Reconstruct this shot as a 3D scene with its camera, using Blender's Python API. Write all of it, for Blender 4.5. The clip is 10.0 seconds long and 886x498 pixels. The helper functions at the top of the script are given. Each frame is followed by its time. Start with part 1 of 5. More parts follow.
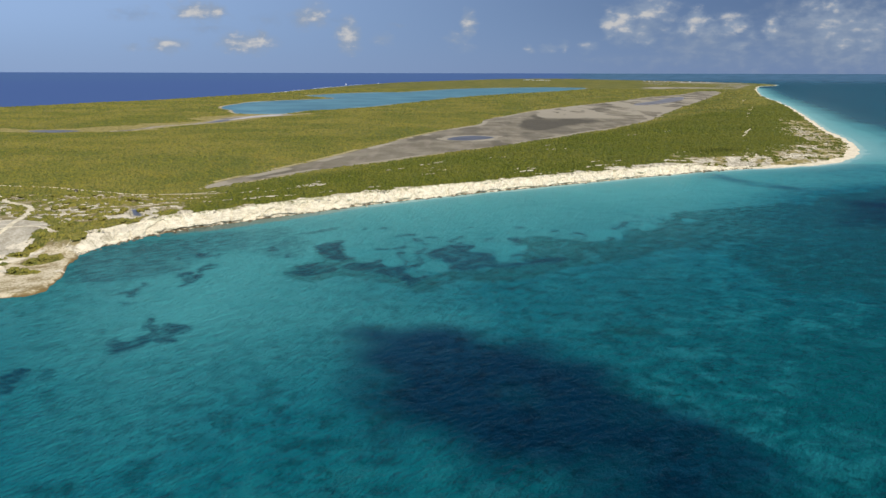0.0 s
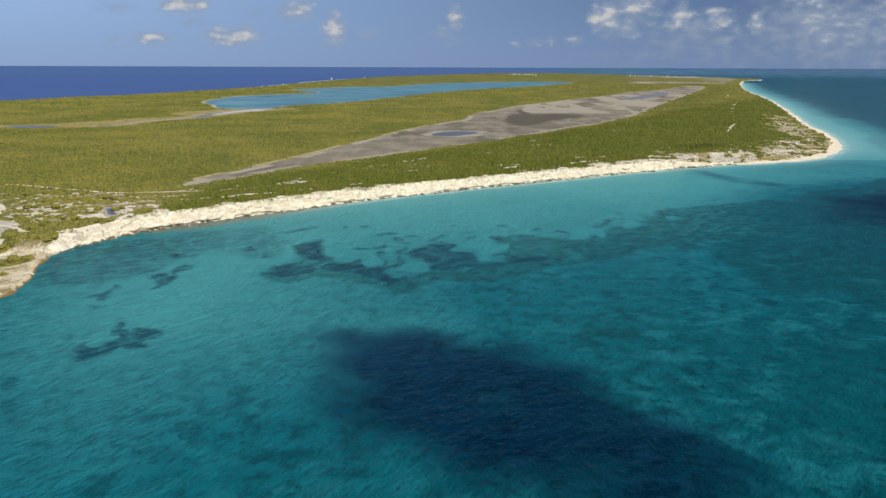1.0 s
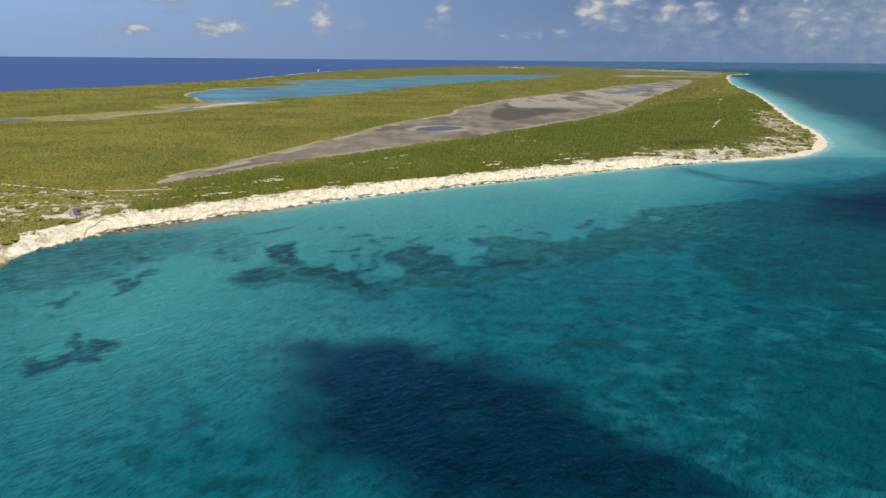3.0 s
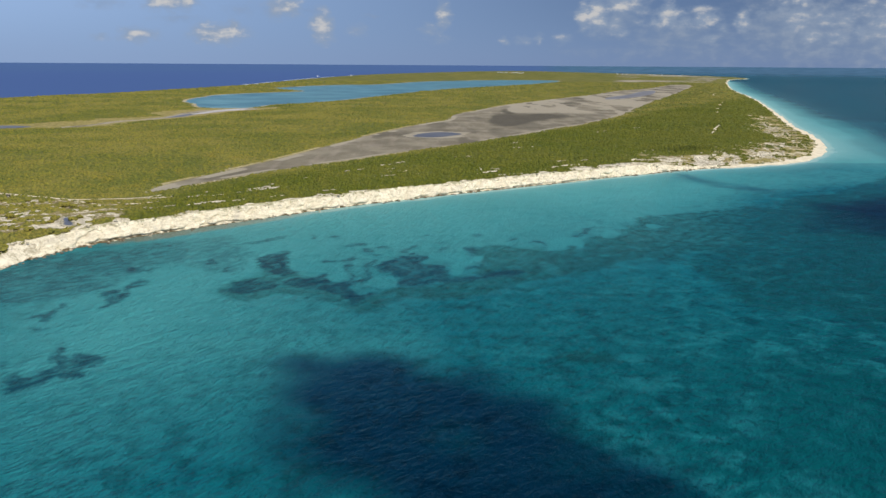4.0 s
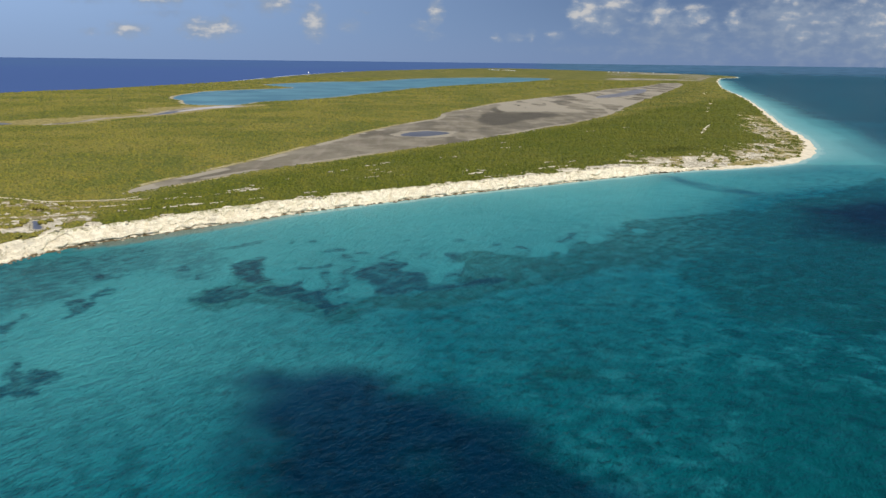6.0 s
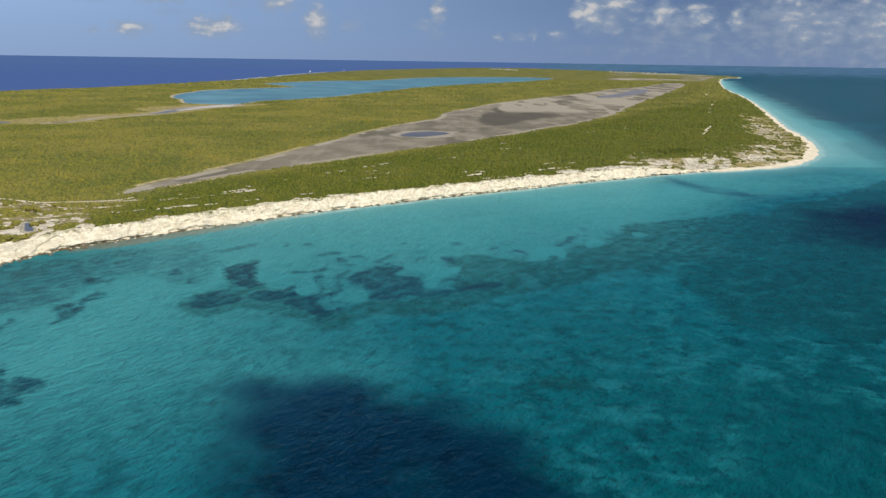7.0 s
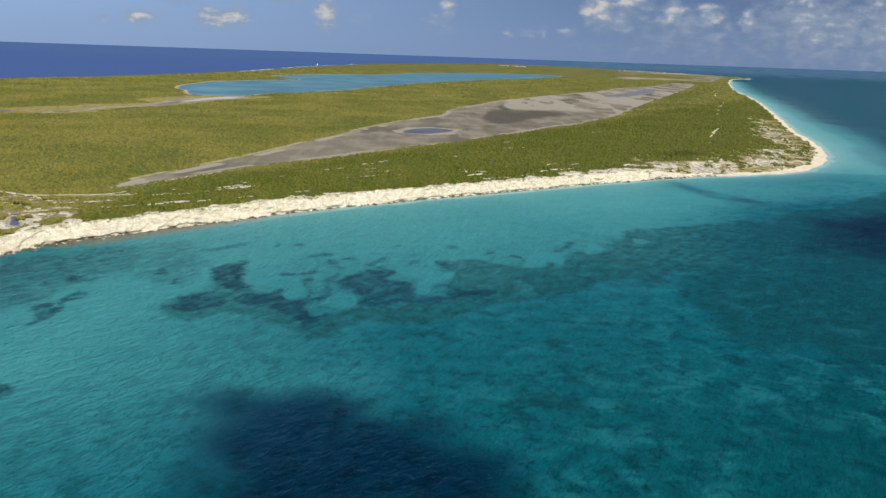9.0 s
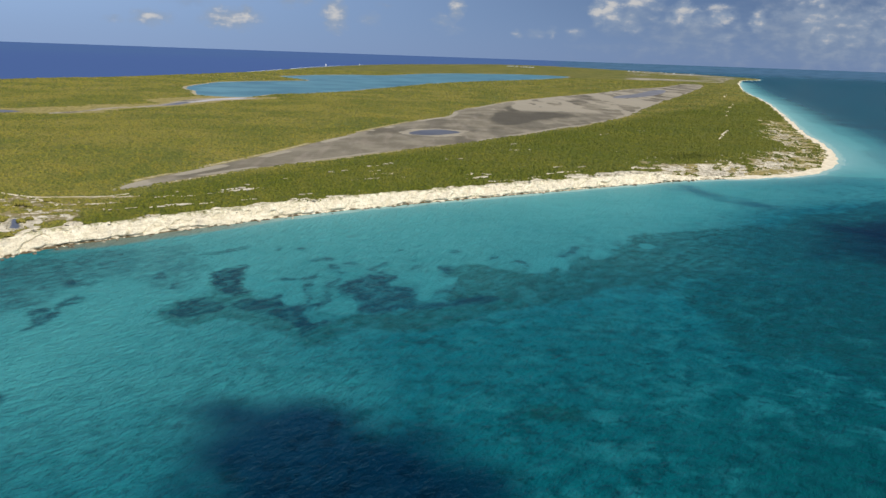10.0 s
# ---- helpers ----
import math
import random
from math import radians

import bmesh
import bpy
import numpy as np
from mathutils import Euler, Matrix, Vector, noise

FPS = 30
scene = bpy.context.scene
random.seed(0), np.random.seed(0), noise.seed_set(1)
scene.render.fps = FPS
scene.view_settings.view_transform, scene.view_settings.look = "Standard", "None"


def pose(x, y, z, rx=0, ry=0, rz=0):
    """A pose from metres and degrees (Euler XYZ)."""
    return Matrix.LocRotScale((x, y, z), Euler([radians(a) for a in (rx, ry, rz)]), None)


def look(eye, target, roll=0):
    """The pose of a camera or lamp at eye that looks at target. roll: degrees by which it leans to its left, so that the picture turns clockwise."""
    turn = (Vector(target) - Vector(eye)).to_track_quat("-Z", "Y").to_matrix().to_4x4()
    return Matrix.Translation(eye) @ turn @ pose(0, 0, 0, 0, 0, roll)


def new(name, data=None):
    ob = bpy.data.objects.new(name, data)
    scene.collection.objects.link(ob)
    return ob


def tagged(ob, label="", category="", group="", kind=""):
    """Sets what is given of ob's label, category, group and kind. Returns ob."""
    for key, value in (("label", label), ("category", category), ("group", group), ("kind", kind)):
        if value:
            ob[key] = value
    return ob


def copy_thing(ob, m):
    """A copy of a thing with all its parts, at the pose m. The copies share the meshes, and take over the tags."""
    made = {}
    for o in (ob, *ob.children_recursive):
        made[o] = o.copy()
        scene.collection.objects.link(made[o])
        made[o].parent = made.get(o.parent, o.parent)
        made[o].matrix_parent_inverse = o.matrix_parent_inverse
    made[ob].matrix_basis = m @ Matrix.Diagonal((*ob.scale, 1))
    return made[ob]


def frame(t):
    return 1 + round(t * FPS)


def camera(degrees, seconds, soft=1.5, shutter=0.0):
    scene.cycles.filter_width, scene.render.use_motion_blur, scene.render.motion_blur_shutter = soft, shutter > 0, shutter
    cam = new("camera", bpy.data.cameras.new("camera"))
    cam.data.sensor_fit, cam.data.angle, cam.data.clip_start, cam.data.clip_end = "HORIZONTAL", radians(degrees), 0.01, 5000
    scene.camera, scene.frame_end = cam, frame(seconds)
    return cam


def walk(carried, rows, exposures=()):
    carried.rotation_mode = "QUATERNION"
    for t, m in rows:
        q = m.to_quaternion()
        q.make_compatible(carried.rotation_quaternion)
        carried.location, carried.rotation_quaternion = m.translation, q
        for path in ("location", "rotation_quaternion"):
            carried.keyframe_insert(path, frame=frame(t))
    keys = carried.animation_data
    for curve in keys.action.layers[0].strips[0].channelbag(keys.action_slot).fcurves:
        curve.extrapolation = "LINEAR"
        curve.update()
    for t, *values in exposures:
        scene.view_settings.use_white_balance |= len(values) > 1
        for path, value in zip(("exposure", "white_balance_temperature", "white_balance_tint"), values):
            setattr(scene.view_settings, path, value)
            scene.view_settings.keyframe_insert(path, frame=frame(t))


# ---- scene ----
# A low limestone island seen from an aircraft off its southern shore: metres, z = 0 is the sea.
cam = camera(66.0, 10.0, soft=1.5)
PATH = [
    (0.0, 0.00, 0.00, 59.99, 75.562, -0.120, 0.031),
    (0.5, 1.10, 1.88, 60.29, 74.816, -0.681, -0.291),
    (1.0, 2.24, 3.73, 60.75, 75.098, -0.198, -1.050),
    (1.5, 3.27, 5.53, 61.21, 75.247, -0.024, -1.643),
    (2.0, 4.22, 7.37, 61.54, 75.068, 0.119, -1.417),
    (2.5, 5.27, 9.22, 61.92, 74.925, -0.075, -1.494),
    (3.0, 6.28, 10.94, 62.29, 74.500, -0.449, -1.991),
    (4.5, 9.39, 15.98, 63.39, 75.045, -0.295, -2.030),
    (5.0, 10.44, 17.58, 63.74, 74.938, -0.559, -2.610),
    (5.5, 11.44, 19.15, 64.13, 74.731, -0.610, -2.648),
    (7.0, 14.30, 24.35, 65.14, 74.589, -0.821, -2.452),
    (7.5, 15.13, 26.01, 65.47, 74.432, -0.975, -2.258),
    (8.0, 16.06, 27.70, 65.76, 74.321, -1.438, -1.987),
    (8.5, 17.01, 29.34, 66.03, 74.292, -1.694, -1.900),
    (9.0, 17.99, 31.12, 66.32, 74.179, -1.891, -1.742),
    (9.5, 18.89, 32.86, 66.64, 74.309, -1.724, -1.381),
    (10.0, 19.79, 34.51, 66.90, 74.195, -1.936, -1.041),
]
walk(cam, [(t, pose(x, y, z, a, b, c)) for t, x, y, z, a, b, c in PATH])

# ---- light ----
SUN_TO = Vector((0.60, -0.52, 0.86)).normalized()      # towards the sun: behind the aircraft, to its right
sun = new("sun", bpy.data.lights.new("sun", "SUN"))
sun.data.energy, sun.data.angle, sun.data.color = 4.8, radians(0.55), (1.0, 0.95, 0.815)
sun.matrix_world = look(SUN_TO * 900, (0, 0, 0))
world = bpy.data.worlds.new("world")
scene.world = world
world.use_nodes = True


class Nodes:
    """Short hand for building node trees."""

    def __init__(self, tree):
        self.tree = tree
        tree.nodes.clear()

    def add(self, kind, ins=(), **props):
        n = self.tree.nodes.new(kind)
        for k, v in props.items():
            setattr(n, k, v)
        for k, v in dict(ins).items():
            self.put(n.inputs[k], v)
        return n

    def put(self, socket, v):
        if isinstance(v, bpy.types.NodeSocket):
            self.tree.links.new(v, socket)
        elif isinstance(v, bpy.types.Node):
            self.tree.links.new(v.outputs[0], socket)
        else:
            socket.default_value = v

    def m(self, op, a, b=0.0, clamp=False):
        return self.add("ShaderNodeMath", {0: a, 1: b}, operation=op, use_clamp=clamp).outputs[0]

    def v(self, op, a, b=(0, 0, 0)):
        n = self.add("ShaderNodeVectorMath", {0: a, 1: b}, operation=op)
        return n.outputs["Value"] if op in ("LENGTH", "DOT_PRODUCT", "DISTANCE") else n.outputs[0]

    def mix(self, fac, a, b):
        n = self.add("ShaderNodeMix", data_type="RGBA")
        for k, v in ((0, fac), (6, a), (7, b)):
            self.put(n.inputs[k], v)
        return n.outputs[2]

    def rgb(self, r, g, b):
        n = self.add("ShaderNodeRGB")
        n.outputs[0].default_value = (r, g, b, 1)
        return n.outputs[0]

    def noise(self, vec, scale, detail=4.0, rough=0.55, warp=0.0):
        return self.add("ShaderNodeTexNoise", {"Vector": vec, "Scale": scale, "Detail": detail, "Roughness": rough, "Distortion": warp}).outputs[0]

    def step(self, x, lo, hi, a=0.0, b=1.0):
        return self.add("ShaderNodeMapRange", {0: x, 1: lo, 2: hi, 3: a, 4: b}, interpolation_type="SMOOTHSTEP").outputs[0]

    def lin(self, x, lo, hi, a=0.0, b=1.0):
        return self.add("ShaderNodeMapRange", {0: x, 1: lo, 2: hi, 3: a, 4: b}).outputs[0]

    def attr(self, name):
        return self.add("ShaderNodeAttribute", attribute_name=name)


# Sky with far cumulus: heads and grey banks (tangent of bearing, tangent of height, half width, half height, density).
PUFFS_A = [
    (-0.386, 0.0379, 0.023, 0.008, 0.65), (-0.437, 0.0346, 0.015, 0.005, 0.40), (-0.276, 0.0398, 0.028, 0.010, 0.85),
    (-0.255, 0.0497, 0.007, 0.007, 0.75), (-0.180, 0.0776, 0.015, 0.013, 0.75), (-0.133, 0.0510, 0.012, 0.015, 0.95),
    (-0.131, 0.0329, 0.012, 0.007, 0.60), (-0.084, 0.0467, 0.012, 0.008, 0.50), (0.035, 0.0682, 0.008, 0.013, 0.85),
    (0.017, 0.0471, 0.012, 0.007, 0.55), (0.031, 0.0351, 0.021, 0.007, 0.32), (-0.344, 0.0826, 0.025, 0.010, 0.75),
    (-0.316, 0.0842, 0.012, 0.008, 0.70), (0.122, 0.0332, 0.005, 0.004, 0.50), (0.146, 0.0355, 0.013, 0.005, 0.45),
    (0.170, 0.0387, 0.007, 0.006, 0.55), (0.202, 0.0358, 0.018, 0.006, 0.42), (0.233, 0.0691, 0.008, 0.012, 0.95),
]
PUFFS_B = [
    (0.250, 0.0677, 0.012, 0.015, 1.00), (0.290, 0.0858, 0.023, 0.017, 0.70), (0.276, 0.0581, 0.017, 0.012, 0.45),
    (0.287, 0.0468, 0.012, 0.007, 0.50), (0.316, 0.0583, 0.008, 0.006, 0.38), (0.351, 0.0712, 0.011, 0.012, 0.95),
    (0.359, 0.0720, 0.017, 0.005, 0.80), (0.332, 0.0606, 0.009, 0.007, 0.55), (0.380, 0.0638, 0.022, 0.010, 0.50),
    (0.405, 0.0662, 0.014, 0.007, 1.00), (0.402, 0.0759, 0.017, 0.005, 0.55), (0.412, 0.0412, 0.010, 0.007, 0.45),
    (0.429, 0.0535, 0.011, 0.008, 0.40), (0.459, 0.0642, 0.008, 0.011, 0.85), (0.483, 0.0703, 0.008, 0.007, 0.45),
    (0.513, 0.0840, 0.015, 0.012, 0.50), (0.539, 0.0721, 0.015, 0.010, 0.70), (0.536, 0.0615, 0.017, 0.010, 0.75),
]
PUFFS_C = [
    (0.559, 0.0434, 0.014, 0.009, 0.62), (0.579, 0.0670, 0.022, 0.013, 0.55), (0.595, 0.0435, 0.018, 0.008, 0.55),
    (0.630, 0.0513, 0.009, 0.009, 0.65), (0.611, 0.0709, 0.015, 0.013, 0.55), (0.540, 0.0908, 0.013, 0.006, 0.90),
    (0.594, 0.0235, 0.014, 0.004, 0.38), (0.643, 0.0824, 0.018, 0.018, 0.55), (0.677, 0.0637, 0.033, 0.025, 0.70),
]
VEILS_A = [
    (-0.192, 0.0716, 0.025, 0.011, 0.50), (-0.432, 0.0793, 0.036, 0.010, 0.45), (-0.329, 0.0605, 0.035, 0.008, 0.40),
    (-0.243, 0.0728, 0.030, 0.011, 0.35), (-0.149, 0.0718, 0.020, 0.007, 0.40), (-0.060, 0.0648, 0.015, 0.004, 0.35),
    (-0.335, 0.0783, 0.037, 0.013, 0.45), (0.374, 0.0426, 0.099, 0.033, 0.55), (0.284, 0.0634, 0.050, 0.033, 0.55),
    (0.557, 0.0556, 0.099, 0.046, 0.85), (0.433, 0.0198, 0.199, 0.020, 0.40), (0.679, 0.0485, 0.091, 0.050, 0.85),
]


def build_sky():
    n = Nodes(world.node_tree)
    way = n.add("ShaderNodeTexCoord").outputs["Generated"]
    sky = n.add("ShaderNodeTexSky", sky_type="NISHITA", sun_disc=False, sun_elevation=math.asin(SUN_TO.z),
                sun_rotation=math.atan2(SUN_TO.x, SUN_TO.y), altitude=20.0, air_density=1.0, dust_density=0.2, ozone_density=6.0)
    sep = n.add("ShaderNodeSeparateXYZ", {0: way})
    ahead = n.m("MAXIMUM", sep.outputs[1], 0.05)
    u, v = n.m("DIVIDE", sep.outputs[0], ahead), n.m("DIVIDE", sep.outputs[2], ahead)
    uv = n.add("ShaderNodeCombineXYZ", {0: u, 1: v, 2: 0.0}).outputs[0]
    def pile(items, at, reach):
        field = None
        for cx, cy, rx, ry, dens in items:
            d = n.v("LENGTH", n.v("MULTIPLY", n.v("SUBTRACT", at, (cx, cy, 0)), (1 / rx, 1 / ry, 0)))
            f = n.lin(d, 0.0, reach, dens, 0.0)
            field = f if field is None else n.m("MAXIMUM", field, f)
        return field

    def curl(at):
        return n.noise(n.v("MULTIPLY", at, (1, 1.9, 1)), 42.0, 4.5, 0.52)

    wob = n.add("ShaderNodeTexNoise", {"Vector": n.v("MULTIPLY", uv, (1, 1.3, 1)), "Scale": 75.0, "Detail": 6.0, "Roughness": 0.6})
    bent = n.v("ADD", uv, n.v("MULTIPLY", n.v("SUBTRACT", wob.outputs[1], (0.5, 0.5, 0.5)), (0.020, 0.016, 0)))
    heads, banks = pile(PUFFS_A + PUFFS_B + PUFFS_C, bent, 2.3), pile(VEILS_A, bent, 1.8)
    fine = curl(uv)
    thick = n.m("ADD", heads, n.m("MULTIPLY", n.m("SUBTRACT", fine, 0.5), 0.7))
    cover = n.m("MULTIPLY", n.step(thick, 0.10, 0.72), n.step(heads, 0.02, 0.26))
    veil = n.step(n.m("ADD", banks, n.m("MULTIPLY", n.m("SUBTRACT", fine, 0.5), 0.6)), 0.08, 0.75)
    relief = n.m("SUBTRACT", curl(n.v("ADD", uv, (0.003, -0.006, 0))), fine)
    lit = n.step(n.m("SUBTRACT", thick, n.m("MULTIPLY", relief, 1.6)), 0.40, 1.10)
    grey = n.mix(lit, n.rgb(2.75, 3.45, 4.6), n.rgb(5.9, 5.8, 5.7))
    haze_bank = n.mix(n.step(fine, 0.4, 0.68), n.rgb(2.15, 2.85, 4.1), n.rgb(2.8, 3.4, 4.4))
    # thin haze towards the horizon, denser to the east
    air = n.step(v, 1.2, 0.4, 0.0, 0.92)
    haze = n.mix(n.step(u, -0.7, 0.6), n.rgb(2.95, 4.35, 7.1), n.rgb(0.84, 1.42, 2.85))
    haze = n.mix(n.m("MULTIPLY", n.step(v, 0.10, 0.0), 0.55), haze, n.rgb(1.7, 2.7, 4.9))
    haze = n.mix(n.step(v, 0.14, 0.5), haze, n.rgb(1.0, 2.2, 5.4))
    tone = n.mix(air, sky.outputs[0], haze)
    col = n.mix(n.m("MULTIPLY", veil, 0.80), tone, haze_bank)
    col = n.mix(n.m("MULTIPLY", cover, n.step(u, 0.25, 0.55, 0.88, 0.72)), col, grey)
    bg = n.add("ShaderNodeBackground", {"Color": col, "Strength": 0.1})
    n.add("ShaderNodeOutputWorld", {0: bg})


build_sky()

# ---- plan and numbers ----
EYE_Z = 63.5


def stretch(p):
    """Draws distances past 2.6 km together towards a fixed eye at the camera's height, so that the sheet ends at the
    horizon.
    """
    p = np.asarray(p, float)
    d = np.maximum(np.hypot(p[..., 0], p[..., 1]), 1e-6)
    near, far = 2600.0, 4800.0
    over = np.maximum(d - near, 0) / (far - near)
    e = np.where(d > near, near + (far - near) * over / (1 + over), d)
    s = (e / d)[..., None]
    up = np.array([0, 0, EYE_Z])
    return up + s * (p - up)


def smooth(x, a, b):
    t = np.clip((x - a) / (b - a), 0, 1)
    return t * t * (3 - 2 * t)


def vnoise(x, y, seed=0):
    """Value noise, 0 to 1."""
    xi, yi = np.floor(x).astype(np.int64), np.floor(y).astype(np.int64)
    fx, fy = x - xi, y - yi
    fx, fy = fx * fx * (3 - 2 * fx), fy * fy * (3 - 2 * fy)

    def h(a, b):
        k = (a * 374761393 + b * 668265263 + seed * 974634777) & 0xFFFFFFFF
        k = ((k ^ (k >> 13)) * 1274126177) & 0xFFFFFFFF
        return ((k ^ (k >> 16)) & 0xFFFF) / 65535.0

    return (h(xi, yi) * (1 - fx) + h(xi + 1, yi) * fx) * (1 - fy) + (h(xi, yi + 1) * (1 - fx) + h(xi + 1, yi + 1) * fx) * fy


def fbm(x, y, size, octaves=4, seed=0):
    x, y = np.asarray(x, float) / size, np.asarray(y, float) / size
    s, a, tot = 0, 1.0, 0
    for i in range(octaves):
        s = s + a * vnoise(x, y, seed + i)
        tot += a
        a *= 0.5
        x, y = x * 2.03 + 17.1, y * 2.03 - 9.7
    return s / tot


def curve_through(pts, n=6, closed=False):
    """A smooth line through the points of a plan."""
    p = np.array(pts, float)
    p = np.vstack([p[-1:], p, p[:2]]) if closed else np.vstack([2 * p[0] - p[1], p, 2 * p[-1] - p[-2]])
    out = []
    for i in range(1, len(p) - 2):
        for k in range(n):
            t = k / n
            a, b, c, d = p[i - 1], p[i], p[i + 1], p[i + 2]
            out.append(0.5 * (2 * b + (c - a) * t + (2 * a - 5 * b + 4 * c - d) * t * t + (3 * b - a - 3 * c + d) * t ** 3))
    if not closed:
        out.append(p[-2])
    return np.array(out)


def dist_line(x, y, line, closed=False):
    line = np.vstack([line, line[:1]]) if closed else line
    best = np.full(np.shape(x), 1e12)
    for (ax, ay), (bx, by) in zip(line[:-1], line[1:]):
        dx, dy = bx - ax, by - ay
        t = np.clip(((x - ax) * dx + (y - ay) * dy) / (dx * dx + dy * dy + 1e-9), 0, 1)
        best = np.minimum(best, (x - ax - t * dx) ** 2 + (y - ay - t * dy) ** 2)
    return np.sqrt(best)


def inside(x, y, line):
    r = np.zeros(np.shape(x), bool)
    for (ax, ay), (bx, by) in zip(line, np.roll(line, -1, axis=0)):
        if ay == by:
            continue
        r ^= ((ay > y) != (by > y)) & (x < (bx - ax) * (y - ay) / (by - ay) + ax)
    return r


def signed(x, y, line):
    """Distance to a closed line, positive within it."""
    d = dist_line(x, y, line, True)
    return np.where(inside(x, y, line), d, -d)


SOUTH = [(-700, -60), (-420, 40), (-250, 130), (-165, 166), (-122, 177), (-114, 184), (-116, 198), (-121, 213), (-122, 226), (-117, 241),
         (-106, 257), (-80, 280), (-48, 305), (-20, 325), (20, 349), (80, 383), (137, 415), (188, 439), (232, 454), (266, 470),
         (302, 503), (343, 564), (383, 650), (438, 794), (547, 1050), (700, 1426), (930, 2040), (1290, 2877), (1530, 3390)]
NORTH = [(1640, 3570), (1760, 3700), (1930, 4150), (1880, 4800), (1790, 5500), (1560, 6600), (1290, 7600), (690, 7350), (70, 5700), (-310, 4500), (-480, 3200),
         (-515, 2280), (-580, 1870), (-630, 1610), (-680, 1430), (-735, 1310), (-770, 1200), (-900, 980), (-1150, 600), (-1300, 100)]
COAST = curve_through(SOUTH + NORTH, 6, True)
SALINA = curve_through([(-124, 354), (-100, 394), (-67, 441), (-34, 481), (7, 535), (56, 589), (120, 679), (206, 800), (271, 910), (349, 1085), (447, 1295),
                        (708, 1843), (938, 2370), (900, 2440), (684, 2037), (541, 1832), (378, 1527), (194, 1220), (65, 938), (44, 831), (10, 761),
                        (-43, 617), (-71, 526), (-103, 438), (-127, 378)], 4, True)
LAGOON = curve_through([(-392, 1225), (-340, 1116), (-308, 1040), (-238, 1035), (-223, 1120), (-176, 1176), (-129, 1279), (-75, 1428), (-6, 1653), (101, 1911), (233, 2135),
                        (435, 2500), (610, 2980), (440, 3090), (228, 2960), (34, 2730), (-120, 2300), (-224, 2220), (-312, 2090), (-372, 1880), (-270, 1712), (-297, 1636), (-394, 1498), (-409, 1385)], 4, True)
CREEK = curve_through([(-343, 713), (-330, 734), (-321, 788), (-301, 815), (-287, 853), (-281, 915), (-270, 965), (-238, 1010)], 5)
SALT_PAN = curve_through([(-281, 908), (-274, 955), (-265, 1004), (-238, 1030), (-238, 964), (-262, 905)], 5, True)
POND = curve_through([(3, 636), (13, 664), (31, 676), (49, 659), (34, 636), (18, 626)], 5, True)
SHALLOW_POOL = curve_through([(372, 1350), (425, 1400), (512, 1540), (585, 1700), (632, 1850), (570, 1765), (478, 1570), (400, 1440)], 5, True)
WEST_POOL = curve_through([(-434, 722), (-411, 732), (-379, 720), (-392, 702), (-415, 706)], 5, True)
CREEK_POOL = curve_through([(-300, 806), (-291, 850), (-284, 910), (-262, 902), (-240, 962), (-233, 960), (-258, 890), (-279, 850), (-296, 803)], 5, True)
DARK_FLAT = curve_through([(93, 863), (116, 945), (154, 1080), (190, 1120), (200, 1080), (194, 937), (186, 886), (155, 821), (123, 748), (99, 732), (88, 760)], 5, True)
GRAVEL_PAD = curve_through([(-148, 214), (-144, 218), (-143, 226), (-147, 237), (-146, 247), (-156, 255), (-164, 255), (-180, 244), (-175, 222)], 4, True)
TRACKS = {
    "west": curve_through([(-260, 350), (-224, 328), (-199, 303), (-189, 292), (-176, 284), (-171, 278), (-165, 265), (-161, 249), (-159, 239), (-165, 215)], 6),
    "ridge": curve_through([(-250, 345), (-205, 335), (-177, 328), (-161, 324), (-146, 321), (-133, 329), (-122, 336), (-116, 345)], 6),
    "spur": curve_through([(-150, 321), (-141, 315), (-129, 305)], 6),
    "pad": curve_through([(-161, 242), (-150, 245), (-138, 237)], 6),
}


FAR_STRIPS = [((277, 636), (321, 721)), ((403, 918), (408, 931)), ((440, 1000), (447, 1020)), ((486, 1104), (500, 1132)), ((522, 1172), (540, 1215)),
              ((630, 1460), (658, 1532)), ((668, 1545), (688, 1600)), ((880, 2080), (900, 2130))]


def patches(x, y, items):
    r = np.zeros_like(x)
    for cx, cy, rx, ry, turn, s in items:
        c, sn = math.cos(radians(turn)), math.sin(radians(turn))
        a, b = ((x - cx) * c + (y - cy) * sn) / rx, ((y - cy) * c - (x - cx) * sn) / ry
        r = np.maximum(r, s * (1 - smooth(np.hypot(a, b), 0.45, 1.35)))
    return r


